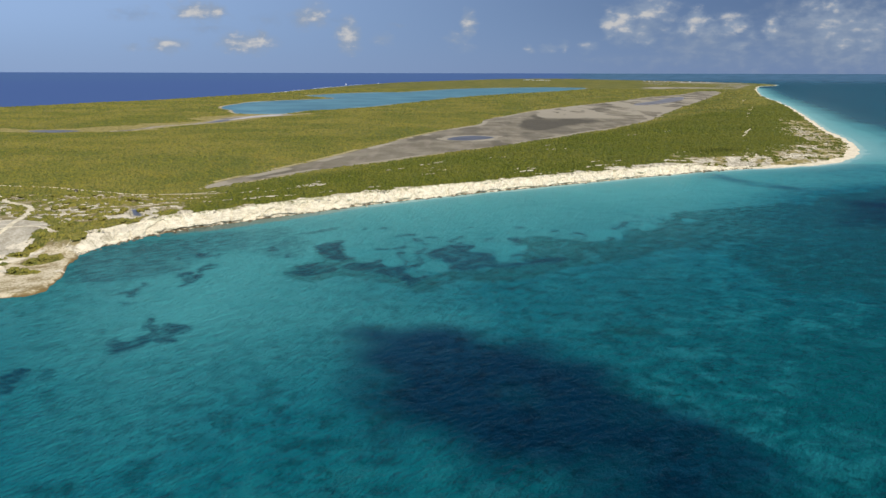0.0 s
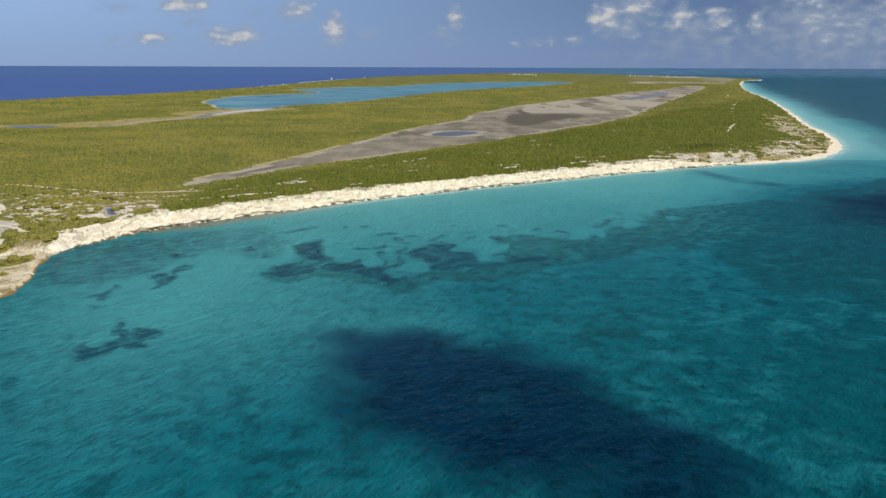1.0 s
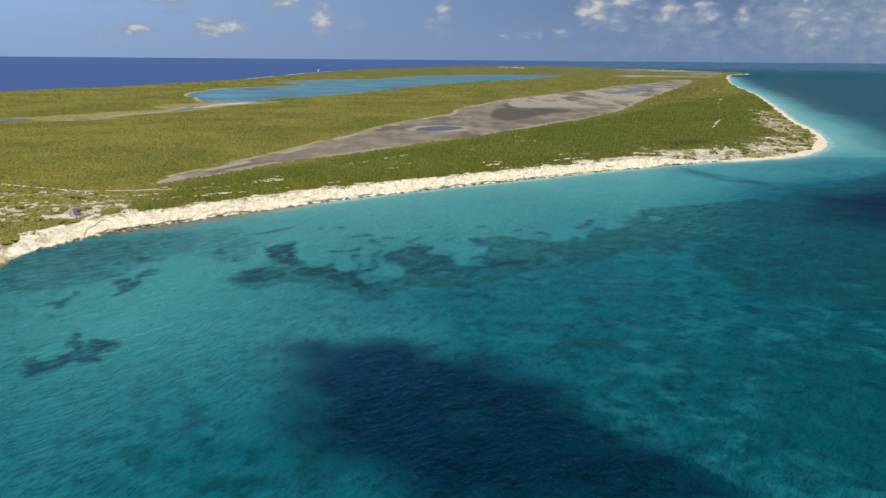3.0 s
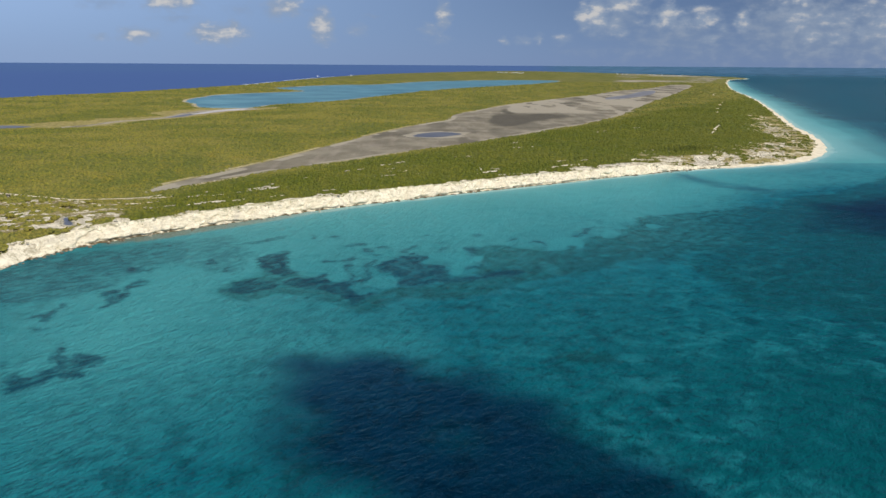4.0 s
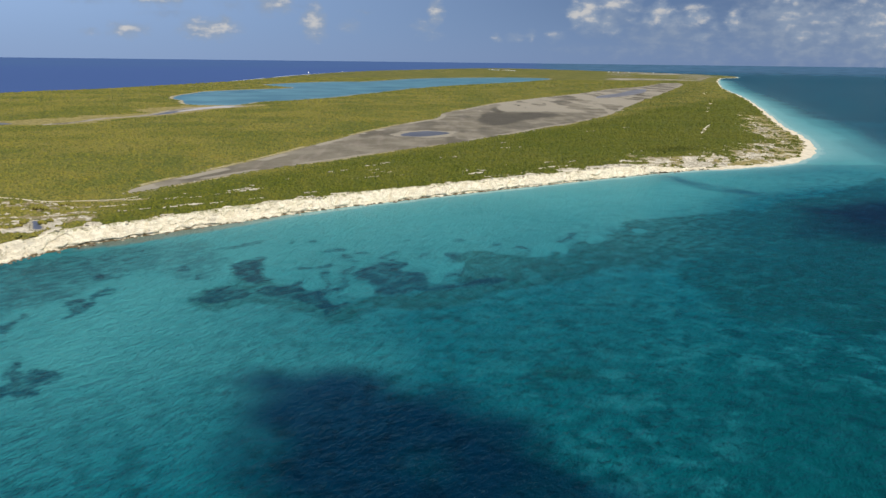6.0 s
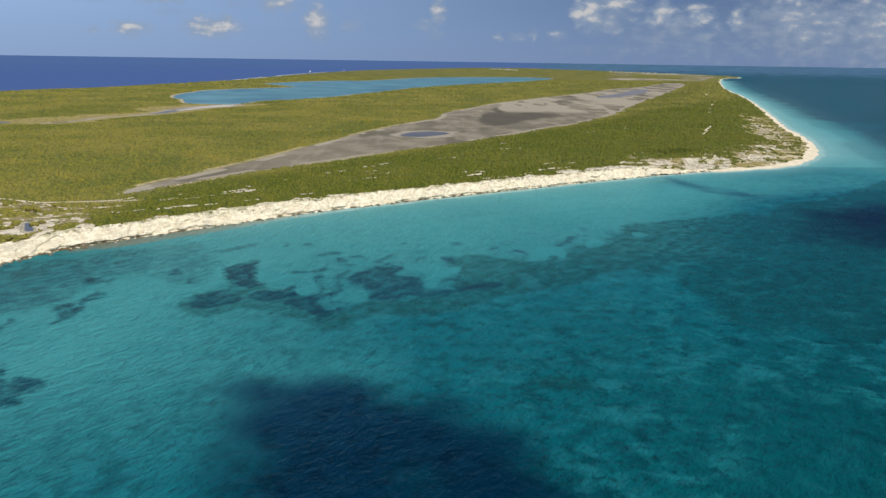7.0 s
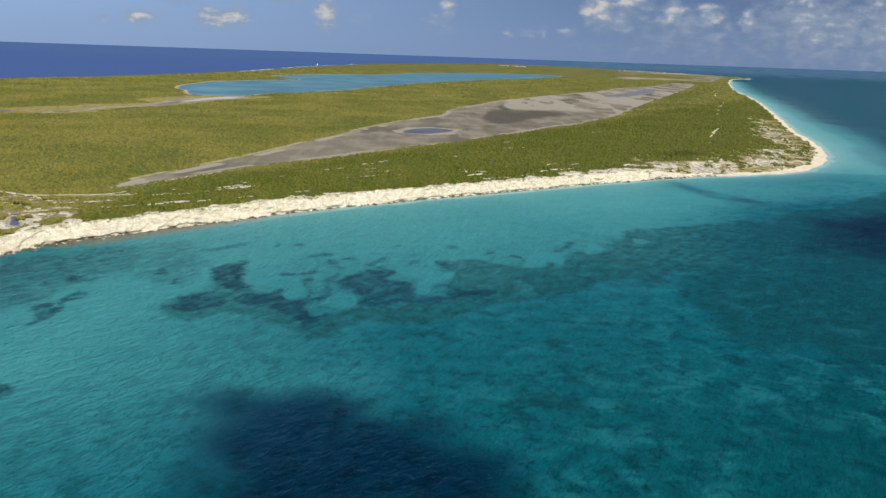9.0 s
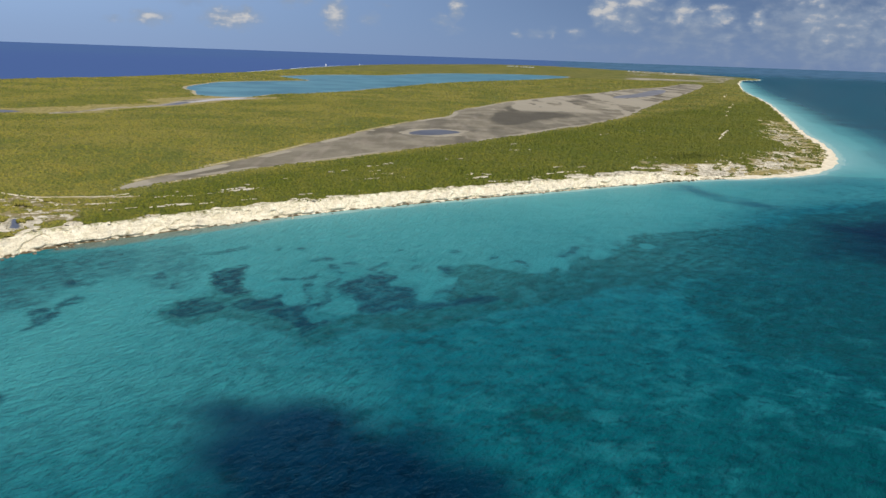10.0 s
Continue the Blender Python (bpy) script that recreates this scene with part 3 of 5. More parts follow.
    crest = n.add("ShaderNodeBump", {"Height": wave, "Strength": 1.0, "Distance": 0.75})
    sheen = n.add("ShaderNodeBsdfGlossy", {"Color": (0.22, 0.68, 1.0, 1.0), "Roughness": 0.14, "Normal": crest})
    gloss = n.m("MULTIPLY", n.m("MULTIPLY", n.add("ShaderNodeFresnel", {"IOR": 1.33, "Normal": crest}), 0.26), a["ripple"])
    n.add("ShaderNodeOutputMaterial", {0: n.add("ShaderNodeMixShader", {0: gloss, 1: floor, 2: sheen})})
    return m


def plain(name, a, b, scale, rough=0.85, spec=0.2, size=0.2, **more):
    m, n = material(name)
    pos = place_of(n)
    t = n.noise(pos, scale, 5, 0.6)
    finish(n, n.mix(n.step(t, 0.32, 0.68), n.rgb(*a), n.rgb(*b)), rough, spec, t, 0.4, size, **more)
    return m


def make_bush():
    m, n = material("scrub_leaves")
    geo = n.add("ShaderNodeNewGeometry")
    pos = geo.outputs["Position"]
    c = scrub_color(n, pos, geo.outputs["Random Per Island"])
    c = n.mix(n.m("MULTIPLY", n.step(n.noise(pos, 1.9, 3), 0.55, 0.35), 0.6), c, n.rgb(0.055, 0.072, 0.016))
    finish(n, c, 0.8, 0.12, n.noise(pos, 2.4, 3), 0.5, 0.4)
    return m


GROUND, CLIFF, SEA, BUSH = make_ground(), make_cliff(), make_sea(), make_bush()
LAGOON_M = plain("lagoon_water", (0.042, 0.130, 0.160), (0.105, 0.245, 0.275), 0.011, 0.3, 0.04, 0.1)
FILM_M = plain("standing_salt_water", (0.080, 0.080, 0.095), (0.13, 0.126, 0.135), 0.03, 0.3, 0.02, 0.05)
BRINE_M = plain("thin_brine", (0.155, 0.145, 0.145), (0.23, 0.205, 0.19), 0.02, 0.3, 0.02, 0.05)
SALT_M = plain("salt_crust", (0.36, 0.33, 0.33), (0.52, 0.48, 0.46), 0.03)
PIT_M = plain("pit_water", (0.085, 0.095, 0.13), (0.11, 0.12, 0.15), 0.3, 0.3, 0.02, 0.05)
TRACK_M = plain("packed_marl", (0.50, 0.42, 0.29), (0.72, 0.64, 0.48), 0.5)
PALE_ROCK = plain("weathered_limestone", (0.22, 0.19, 0.13), (0.48, 0.43, 0.33), 0.8)
WET_ROCK = plain("wet_iron_shore", (0.07, 0.055, 0.04), (0.22, 0.17, 0.11), 0.8, 0.7, 0.3)
WHITE = plain("white_plaster", (0.70, 0.69, 0.66), (0.82, 0.81, 0.78), 0.2)
ROOF_RED = plain("faded_red_roof", (0.34, 0.16, 0.11), (0.44, 0.24, 0.17), 0.3)
ROOF_PALE = plain("pale_metal_roof", (0.55, 0.56, 0.57), (0.70, 0.70, 0.70), 0.3, 0.5)
GLASS_DARK = plain("dark_window_glass", (0.03, 0.04, 0.05), (0.05, 0.06, 0.07), 0.5, 0.1, 0.5)
TIMBER = plain("weathered_timber", (0.06, 0.05, 0.04), (0.13, 0.11, 0.09), 2.0)
SAIL = plain("sail_cloth", (0.78, 0.78, 0.76), (0.86, 0.86, 0.84), 0.4)
CLOUD_M, _n = material("cloud_vapour")
_d = _n.add("ShaderNodeBsdfDiffuse", {"Color": _n.mix(_n.noise(place_of(_n), 0.02, 4), _n.rgb(0.8, 0.8, 0.82), _n.rgb(0.9, 0.9, 0.9))})
_mix = _n.add("ShaderNodeMixShader", {0: 0.20, 1: _n.add("ShaderNodeBsdfTransparent"), 2: _d})
_n.add("ShaderNodeOutputMaterial", {0: _mix})


# ---- mesh helpers ----
def mesh_of(name, verts, faces, mat, smooth_faces=False):
    """A mesh from arrays; faces all have the same number of corners."""
    verts, faces = np.asarray(verts, np.float32), np.asarray(faces, np.int32)
    me = bpy.data.meshes.new(name)
    me.vertices.add(len(verts))
    me.vertices.foreach_set("co", verts.ravel())
    k = faces.shape[1]
    me.loops.add(faces.size)
    me.loops.foreach_set("vertex_index", faces.ravel())
    me.polygons.add(len(faces))
    me.polygons.foreach_set("loop_start", np.arange(0, faces.size, k, dtype=np.int32))
    if smooth_faces:
        me.polygons.foreach_set("use_smooth", np.ones(len(faces), bool))
    me.update(calc_edges=True)
    me.materials.append(mat)
    return me


def give(me, name, values):
    me.attributes.new(name, "FLOAT", "POINT").data.foreach_set("value", np.asarray(values, np.float32).ravel())


def grid_faces(rows, cols):
    i = np.arange(rows - 1)[:, None] * cols + np.arange(cols - 1)[None, :]
    return np.stack([i, i + 1, i + cols + 1, i + cols], -1).reshape(-1, 4)


def part(name, bm, mat, parent=None, label=""):
    """Links a bmesh as one mesh object under a thing or under a part."""
    me = bpy.data.meshes.new(name)
    bm.to_mesh(me)
    bm.free()
    me.materials.append(mat)
    ob = new(name, me)
    if parent is not None:
        ob.parent = parent
    if label:
        ob["label"] = label
    return ob


def box(bm, x0, y0, z0, x1, y1, z1):
    m = Matrix.Translation(((x0 + x1) / 2, (y0 + y1) / 2, (z0 + z1) / 2)) @ Matrix.Diagonal((x1 - x0, y1 - y0, z1 - z0, 1))
    return bmesh.ops.create_cube(bm, size=1, matrix=m)


# ---- island ----
def build_ground():
    rows = 160 * np.exp(np.arange(0, 640) * 0.0061)
    u = np.linspace(0, 1, 430)
    y = np.repeat(rows[:, None], len(u), 1)
    x = -(0.82 * y + 90) + u[None, :] * (1.58 * y + 190)
    z, cover, d, cliff = landform(x, y)
    z = z - 0.9 * cliff * smooth(d, -4, 0) * (1 - smooth(d, 5.5, 8))
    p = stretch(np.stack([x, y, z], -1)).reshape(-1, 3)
    f = grid_faces(len(rows), len(u))
    keep = (d.ravel() > -14)[f].any(1)
    f = f[keep]
    used = np.unique(f)
    idx = np.full(len(p), -1)
    idx[used] = np.arange(len(used))
    me = mesh_of("ground", p[used], idx[f], GROUND, True)
    for k, v in cover.items():
        give(me, k, v.ravel()[used])
    tagged(new("ground", me), "olive scrub-covered limestone island with grey mud flats and sand", "ground", kind="structure")


# Reefs, bare sand, weed beds and other darker patches on the sea floor: (strength, outline)
REEF_WEST = [
    (1.00, [(-46, 236), (-44, 240), (-41.5, 243), (-38, 245.5), (-36.5, 245), (-35.5, 238.5), (-34.5, 234.5), (-34, 228), (-32.5, 224), (-30.5, 224), (-29, 221.5), (-31, 219.5), (-32.5, 217), (-35.5, 217), (-38, 218.5), (-40, 223), (-42.5, 227), (-44, 230.5)]),
    (0.90, [(-48.5, 202.5), (-46.5, 204.5), (-47, 209.5), (-45, 212), (-42, 214), (-40, 214), (-37, 212.5), (-34.5, 210.5), (-32.5, 207), (-34.5, 204), (-37.5, 203), (-39, 201), (-41.5, 199.5), (-44.5, 200.5), (-47, 201)]),
]
REEF_BAND = [
    (1.00, [(-31.5, 213.5), (-28.5, 214.5), (-24.5, 215.5), (-22.5, 218), (-19.5, 218), (-20.5, 215), (-19.5, 213), (-18, 210.5), (-16, 210.5), (-14, 211.5), (-11.5, 212.5), (-9, 213), (-7.5, 211), (-9.5, 209), (-11, 207), (-11.5, 203.5), (-10, 200.5), (-8, 198.5), (-5.5, 200.5), (-3.5, 199.5), (-4, 196.5), (-6, 194), (-7.5, 191), (-9.5, 189.5), (-11, 191.5), (-13, 196), (-15.5, 199), (-18, 200.5), (-21, 202.5), (-25, 204), (-28.5, 206), (-31.5, 208), (-33, 210.5)]),
]
REEF_STALKS = [
    (0.90, [(-24, 233), (-20.5, 234), (-17.5, 234), (-16.5, 236), (-14, 238), (-13, 235.5), (-14, 231.5), (-12.5, 227.5), (-14, 224), (-13.5, 221.5), (-12, 218), (-11.5, 213), (-12.5, 212.5), (-13.5, 218), (-15, 222), (-16, 225), (-16, 230), (-18, 232), (-21, 231), (-23.5, 231)]),
    (0.75, [(-8, 232.5), (-6.5, 235.5), (-5.5, 231), (-7, 227.5), (-8, 223.5), (-6.5, 219), (-6, 214.5), (-7.5, 211), (-8.5, 210), (-9.5, 210), (-8.5, 213), (-7.5, 215.5), (-8.5, 222.5), (-9.5, 227.5)]),
]
REEF_MIDDLE = [
    (1.00, [(-3.5, 232.5), (-1.5, 234.5), (1.5, 238), (4.5, 239), (5.5, 243.5), (7, 243.5), (8, 240.5), (10.5, 239), (11.5, 237), (10.5, 233.5), (9, 229.5), (11, 228.5), (14.5, 227.5), (17, 227), (18, 224.5), (17.5, 218.5), (18, 215.5), (22, 215), (26.5, 217), (32, 220), (37, 221.5), (41, 221), (40, 217), (35, 214.5), (30, 213), (24.5, 211), (19.5, 210), (14, 209), (10, 206.5), (6, 205), (3, 206), (1, 209), (2, 213), (0.5, 216.5), (-2, 219), (-4.5, 221), (-5.5, 226)]),
]
REEF_CRUMBS = [
    (0.75, [(-10, 241), (-6.5, 242), (-3.5, 240.5), (-6, 238.5)]),
    (0.75, [(-19, 251.5), (-16.5, 256), (-12.5, 257), (-9, 255), (-11, 252), (-15, 251.5)]),
    (0.75, [(-6.5, 251), (-3, 252.5), (-3, 249.5), (-6, 249)]),
    (0.75, [(-32.5, 268), (-31, 269), (-30, 264.5), (-31, 263)]),
    (0.75, [(-26, 267), (-23, 268.5), (-22, 266), (-24.5, 264.5)]),
    (0.75, [(14.5, 245), (16, 249.5), (18, 251), (19, 254), (19.5, 249), (18, 246), (16, 244)]),
    (0.75, [(24, 249), (26.5, 251.5), (29, 250.5), (29.5, 247.5), (28.5, 244), (25.5, 241.5), (24, 244.5)]),
    (0.75, [(24.5, 241), (27.5, 242.5), (26.5, 238)]),
    (0.75, [(9, 267.5), (11.5, 270), (12.5, 268), (9.5, 265)]),
]
REEF_CRUMBS_B = [
    (0.75, [(27.5, 268), (31, 270.5), (33, 267), (29.5, 265.5)]),
    (0.75, [(41.5, 260), (45, 264), (43.5, 258.5)]),
    (0.75, [(1.5, 245), (4, 248.5), (7, 252.5), (5.5, 246.5), (3.5, 243)]),
    (0.75, [(22.5, 223), (25, 227), (27.5, 227.5), (30, 231.5), (28.5, 225.5), (25.5, 223.5), (23.5, 220.5)]),
    (0.75, [(67, 266.5), (70.5, 270), (74.5, 278.5), (77.5, 278.5), (74, 270), (70.5, 266.5), (68, 264)]),
    (0.75, [(-11, 249.5), (-6.5, 245), (-10.5, 243)]),
    (0.75, [(48.5, 256), (52, 260), (54.5, 257.5), (55.5, 251.5), (54, 251), (52, 255.5)]),
    (0.75, [(-58.5, 255), (-52.5, 259), (-47.5, 264), (-42, 268), (-41.5, 264), (-46.5, 259), (-51.5, 255)]),
]
REEF_CRUMBS_C = [
    (0.75, [(-83, 250), (-81.5, 254), (-79, 253), (-80, 249.5)]),
    (0.75, [(-62, 232.5), (-60.5, 235.5), (-57, 231), (-57.5, 226.5)]),
    (0.75, [(-54.5, 223.5), (-52.5, 225.5), (-52, 222)]),
    (0.75, [(-84.5, 221.5), (-83, 226.5), (-80.5, 222.5)]),
    (0.75, [(-76.5, 220), (-78.5, 228.5), (-78, 230), (-75.5, 223.5)]),
]
REEF_OUTER = [
    (1.00, [(-80.5, 203), (-78, 203.5), (-75, 201.5), (-73, 200.5), (-73, 197.5), (-73.5, 194), (-75, 190), (-76.5, 188.5), (-77, 193), (-79.5, 197), (-83, 200.5), (-82.5, 203)]),
    (0.90, [(-77.5, 206.5), (-77, 211), (-76, 214), (-72.5, 211.5), (-71.5, 208), (-73.5, 206.5), (-75, 205), (-75.5, 202.5)]),
    (0.90, [(-93, 182), (-91.5, 183.5), (-89.5, 184.5), (-89, 186), (-88, 187.5), (-88, 191.5), (-86, 191), (-86.5, 186), (-85.5, 181), (-86, 178.5), (-88, 180), (-90, 182), (-92, 180.5)]),
    (0.70, [(-86.5, 174.5), (-84, 174), (-83, 175.5), (-82.5, 172.5), (-84.5, 172)]),
]
REEF_OUTER_B = [
    (1.00, [(-78, 148.5), (-76, 148.5), (-72.5, 147), (-71.5, 149.5), (-70, 151.5), (-73.5, 156), (-73.5, 159.5), (-75, 164), (-75, 165.5), (-73, 163), (-71.5, 159), (-69.5, 158), (-67.5, 159), (-64.5, 158), (-60.5, 155), (-61, 152), (-62.5, 150.5), (-62, 147), (-63, 146), (-67, 147), (-68, 145), (-69, 142.5), (-70, 140.5), (-72, 139.5), (-74.5, 141), (-76.5, 145)]),
    (1.00, [(-90.5, 128.5), (-89.5, 130), (-88.5, 132), (-87, 132.5), (-85.5, 131.5), (-84, 127.5), (-84, 124.5), (-82.5, 121), (-84, 119.5), (-88.5, 118.5), (-94, 127)]),
    (0.70, [(-99, 148.5), (-98, 151), (-97, 153), (-94, 153), (-94.5, 151.5), (-96.5, 150.5), (-97.5, 147.5)]),
]
REEF_OUTER_C = [
    (0.60, [(-83, 127.5), (-83, 131.5), (-81, 131.5), (-79.5, 128), (-80.5, 126)]),
    (0.60, [(-83, 153), (-81.5, 154.5), (-80.5, 151.5)]),
    (0.50, [(-30.5, 112), (-29, 113.5), (-26.5, 111), (-28, 108.5)]),
]
SAND_HOLES = [
    (1.00, [(-8, 206.5), (-7, 211), (-5.5, 214), (-2.5, 215.5), (0.5, 214), (2, 209.5), (1.5, 206.5), (0, 204.5), (-2.5, 204.5), (-5.5, 205.5)]),
    (1.00, [(12, 237), (15, 235), (17.5, 232), (18.5, 227), (18, 219.5), (19, 217), (21, 217), (22.5, 220.5), (23, 225.5), (25.5, 228.5), (29, 232), (30.5, 238.5), (26.5, 237.5), (21, 242.5), (13, 241)]),
    (1.00, [(-32, 223), (-28, 221.5), (-23.5, 220), (-20, 219), (-19.5, 214.5), (-17.5, 211), (-14.5, 213), (-13, 214.5), (-15, 221.5), (-17.5, 230), (-23.5, 229), (-33.5, 235.5)]),
    (0.45, [(47.5, 224.5), (50.5, 228.5), (53, 227.5), (53.5, 223), (54, 219), (52, 216), (49.5, 217), (48, 220)]),
]
SAND_HOLES_B = [
    (0.90, [(80, 271.5), (84, 276.5), (86.5, 270), (83, 263.5), (78.5, 263.5)]),
    (0.80, [(102, 287), (106.5, 286), (107.5, 281), (103, 278), (101, 281)]),
    (1.00, [(54.5, 245.5), (58, 246.5), (60.5, 248.5), (63, 253), (65, 251.5), (66.5, 247.5), (69, 254.5), (68.5, 263), (63, 265.5), (56, 256.5)]),
]
MEADOW = [
    (0.80, [(25, 248.5), (29, 249), (35.5, 253), (40, 253.5), (42.5, 251), (47.5, 248.5), (53, 251), (54, 245.5), (58, 245.5), (60.5, 248), (63, 252.5), (65, 251), (66, 247), (69, 253), (74.5, 261), (77.5, 263), (83.5, 263), (73.5, 249), (66, 234.5), (57, 219), (47, 212), (41.5, 210), (35.5, 205.5), (26.5, 197), (15.5, 193.5), (6, 196), (1, 202.5), (6, 205), (19.5, 210), (30, 213.5), (25, 219.5), (29.5, 230.5)]),
]
MEADOW_B = [
    (0.85, [(74.5, 261), (83.5, 263), (88.5, 271.5), (85.5, 281), (90, 277), (96, 285), (101.5, 295.5), (109, 303), (118.5, 305.5), (129.5, 308.5), (140.5, 313.5), (150.5, 316), (162, 323.5), (167.5, 320.5), (169, 310.5), (164.5, 288), (158.5, 268.5), (141, 252), (122.5, 248.5), (105, 244.5), (93.5, 231), (87, 234.5), (76.5, 231), (67.5, 225), (57, 219), (66, 234.5)]),
    (0.78, [(169, 310.5), (194.5, 344), (210.5, 351.5), (222, 356), (241.5, 372.5), (265.5, 391), (294.5, 408.5), (136.5, 182), (119, 189), (106, 201.5), (97.5, 212), (99.5, 230.5), (122.5, 248.5), (141, 252), (158.5, 268.5)]),
]
# Darker patches beside the bay meadow, drawn in the meadow's colour.
FLOOR_PATCHES = [
    (0.80, [(117, 241), (127, 240.5), (135.5, 233.5), (136, 225), (128, 220), (119.5, 225), (115, 231.5)]),
    (0.80, [(123.5, 211.5), (136, 214.5), (146.5, 208.5), (147.5, 198), (136.5, 182), (125.5, 186.5), (120, 196)]),
    (0.70, [(99.5, 201.5), (109, 204), (114, 193.5), (111, 182.5), (100.5, 183), (97, 191.5)]),
    (0.80, [(38, 156), (44, 158.5), (51, 156.5), (52, 153), (47, 150.5), (41, 152)]),
]
MEADOW_D = [
    (0.75, [(-50, 200.5), (-48, 212.5), (-41, 218), (-44.5, 233.5), (-37.5, 243.5), (-30.5, 220.5), (-21.5, 214.5), (-13.5, 203.5), (-6.5, 198.5), (-0.5, 198.5), (-2.5, 185), (-8.5, 185), (-15.5, 192), (-25.5, 196.5), (-33.5, 199), (-38.5, 192.5), (-43.5, 194.5)]),
]
WEED = [
    (0.95, [(-122, 211), (-123, 226.5), (-122, 236), (-112.5, 243), (-96.5, 250), (-84.5, 259), (-74, 252), (-68.5, 233), (-76, 231.5), (-76.5, 224), (-81, 215.5), (-80, 204.5), (-84.5, 203), (-87.5, 197.5), (-98, 194), (-106.5, 191), (-113.5, 195)]),
    (0.75, [(-84, 255.5), (-74.5, 263.5), (-63, 267.5), (-55.5, 255), (-49, 243.5), (-47.5, 230), (-50.5, 221), (-57.5, 221), (-65, 228.5), (-76.5, 230.5), (-83.5, 234)]),
]
REEFS = REEF_WEST + REEF_BAND + REEF_STALKS + REEF_MIDDLE + REEF_CRUMBS + REEF_CRUMBS_B + REEF_CRUMBS_C + REEF_OUTER + REEF_OUTER_B + REEF_OUTER_C
SAND = SAND_HOLES + SAND_HOLES_B
MEADOWS = MEADOW + MEADOW_B + FLOOR_PATCHES + MEADOW_D


def beds(x, y, items, melt=0.0):
    """How many metres each place of the sea floor lies within the nearest outline (negative: without), and how dense that bed is. melt: how far neighbours run together."""
    far = -14.0
    r, k = np.full(np.shape(x), far), np.full(np.shape(x), 0.7)
    near = (np.hypot(x, y) < 600) & (y > 20)
    u, v = x[near], y[near]
    best, dense = np.full(u.shape, far), np.full(u.shape, 0.7)
    pool = np.zeros(u.shape)
    for s, line in items:
        line = curve_through(line, 3, True)
        box_in = (u > line[:, 0].min() - 14) & (u < line[:, 0].max() + 14) & (v > line[:, 1].min() - 14) & (v < line[:, 1].max() + 14)
        d = signed(u[box_in], v[box_in], line)
        more = d > best[box_in]
        pool[box_in] += np.exp(d / max(melt, 1.0))
        best[box_in] = np.where(more, d, best[box_in])
        dense[box_in] = np.where(more, s, dense[box_in])
    if melt:
        best = np.maximum(best, melt * np.log(pool + 1e-9))
    r[near], k[near] = np.clip(best, far, 14), dense
    return r, k


EAST_SHELF = curve_through([(235, 273), (326, 419), (408, 578), (484, 755), (539, 911), (603, 1081), (733, 1402), (963, 1985), (1179, 2505), (1419, 3113)], 5)


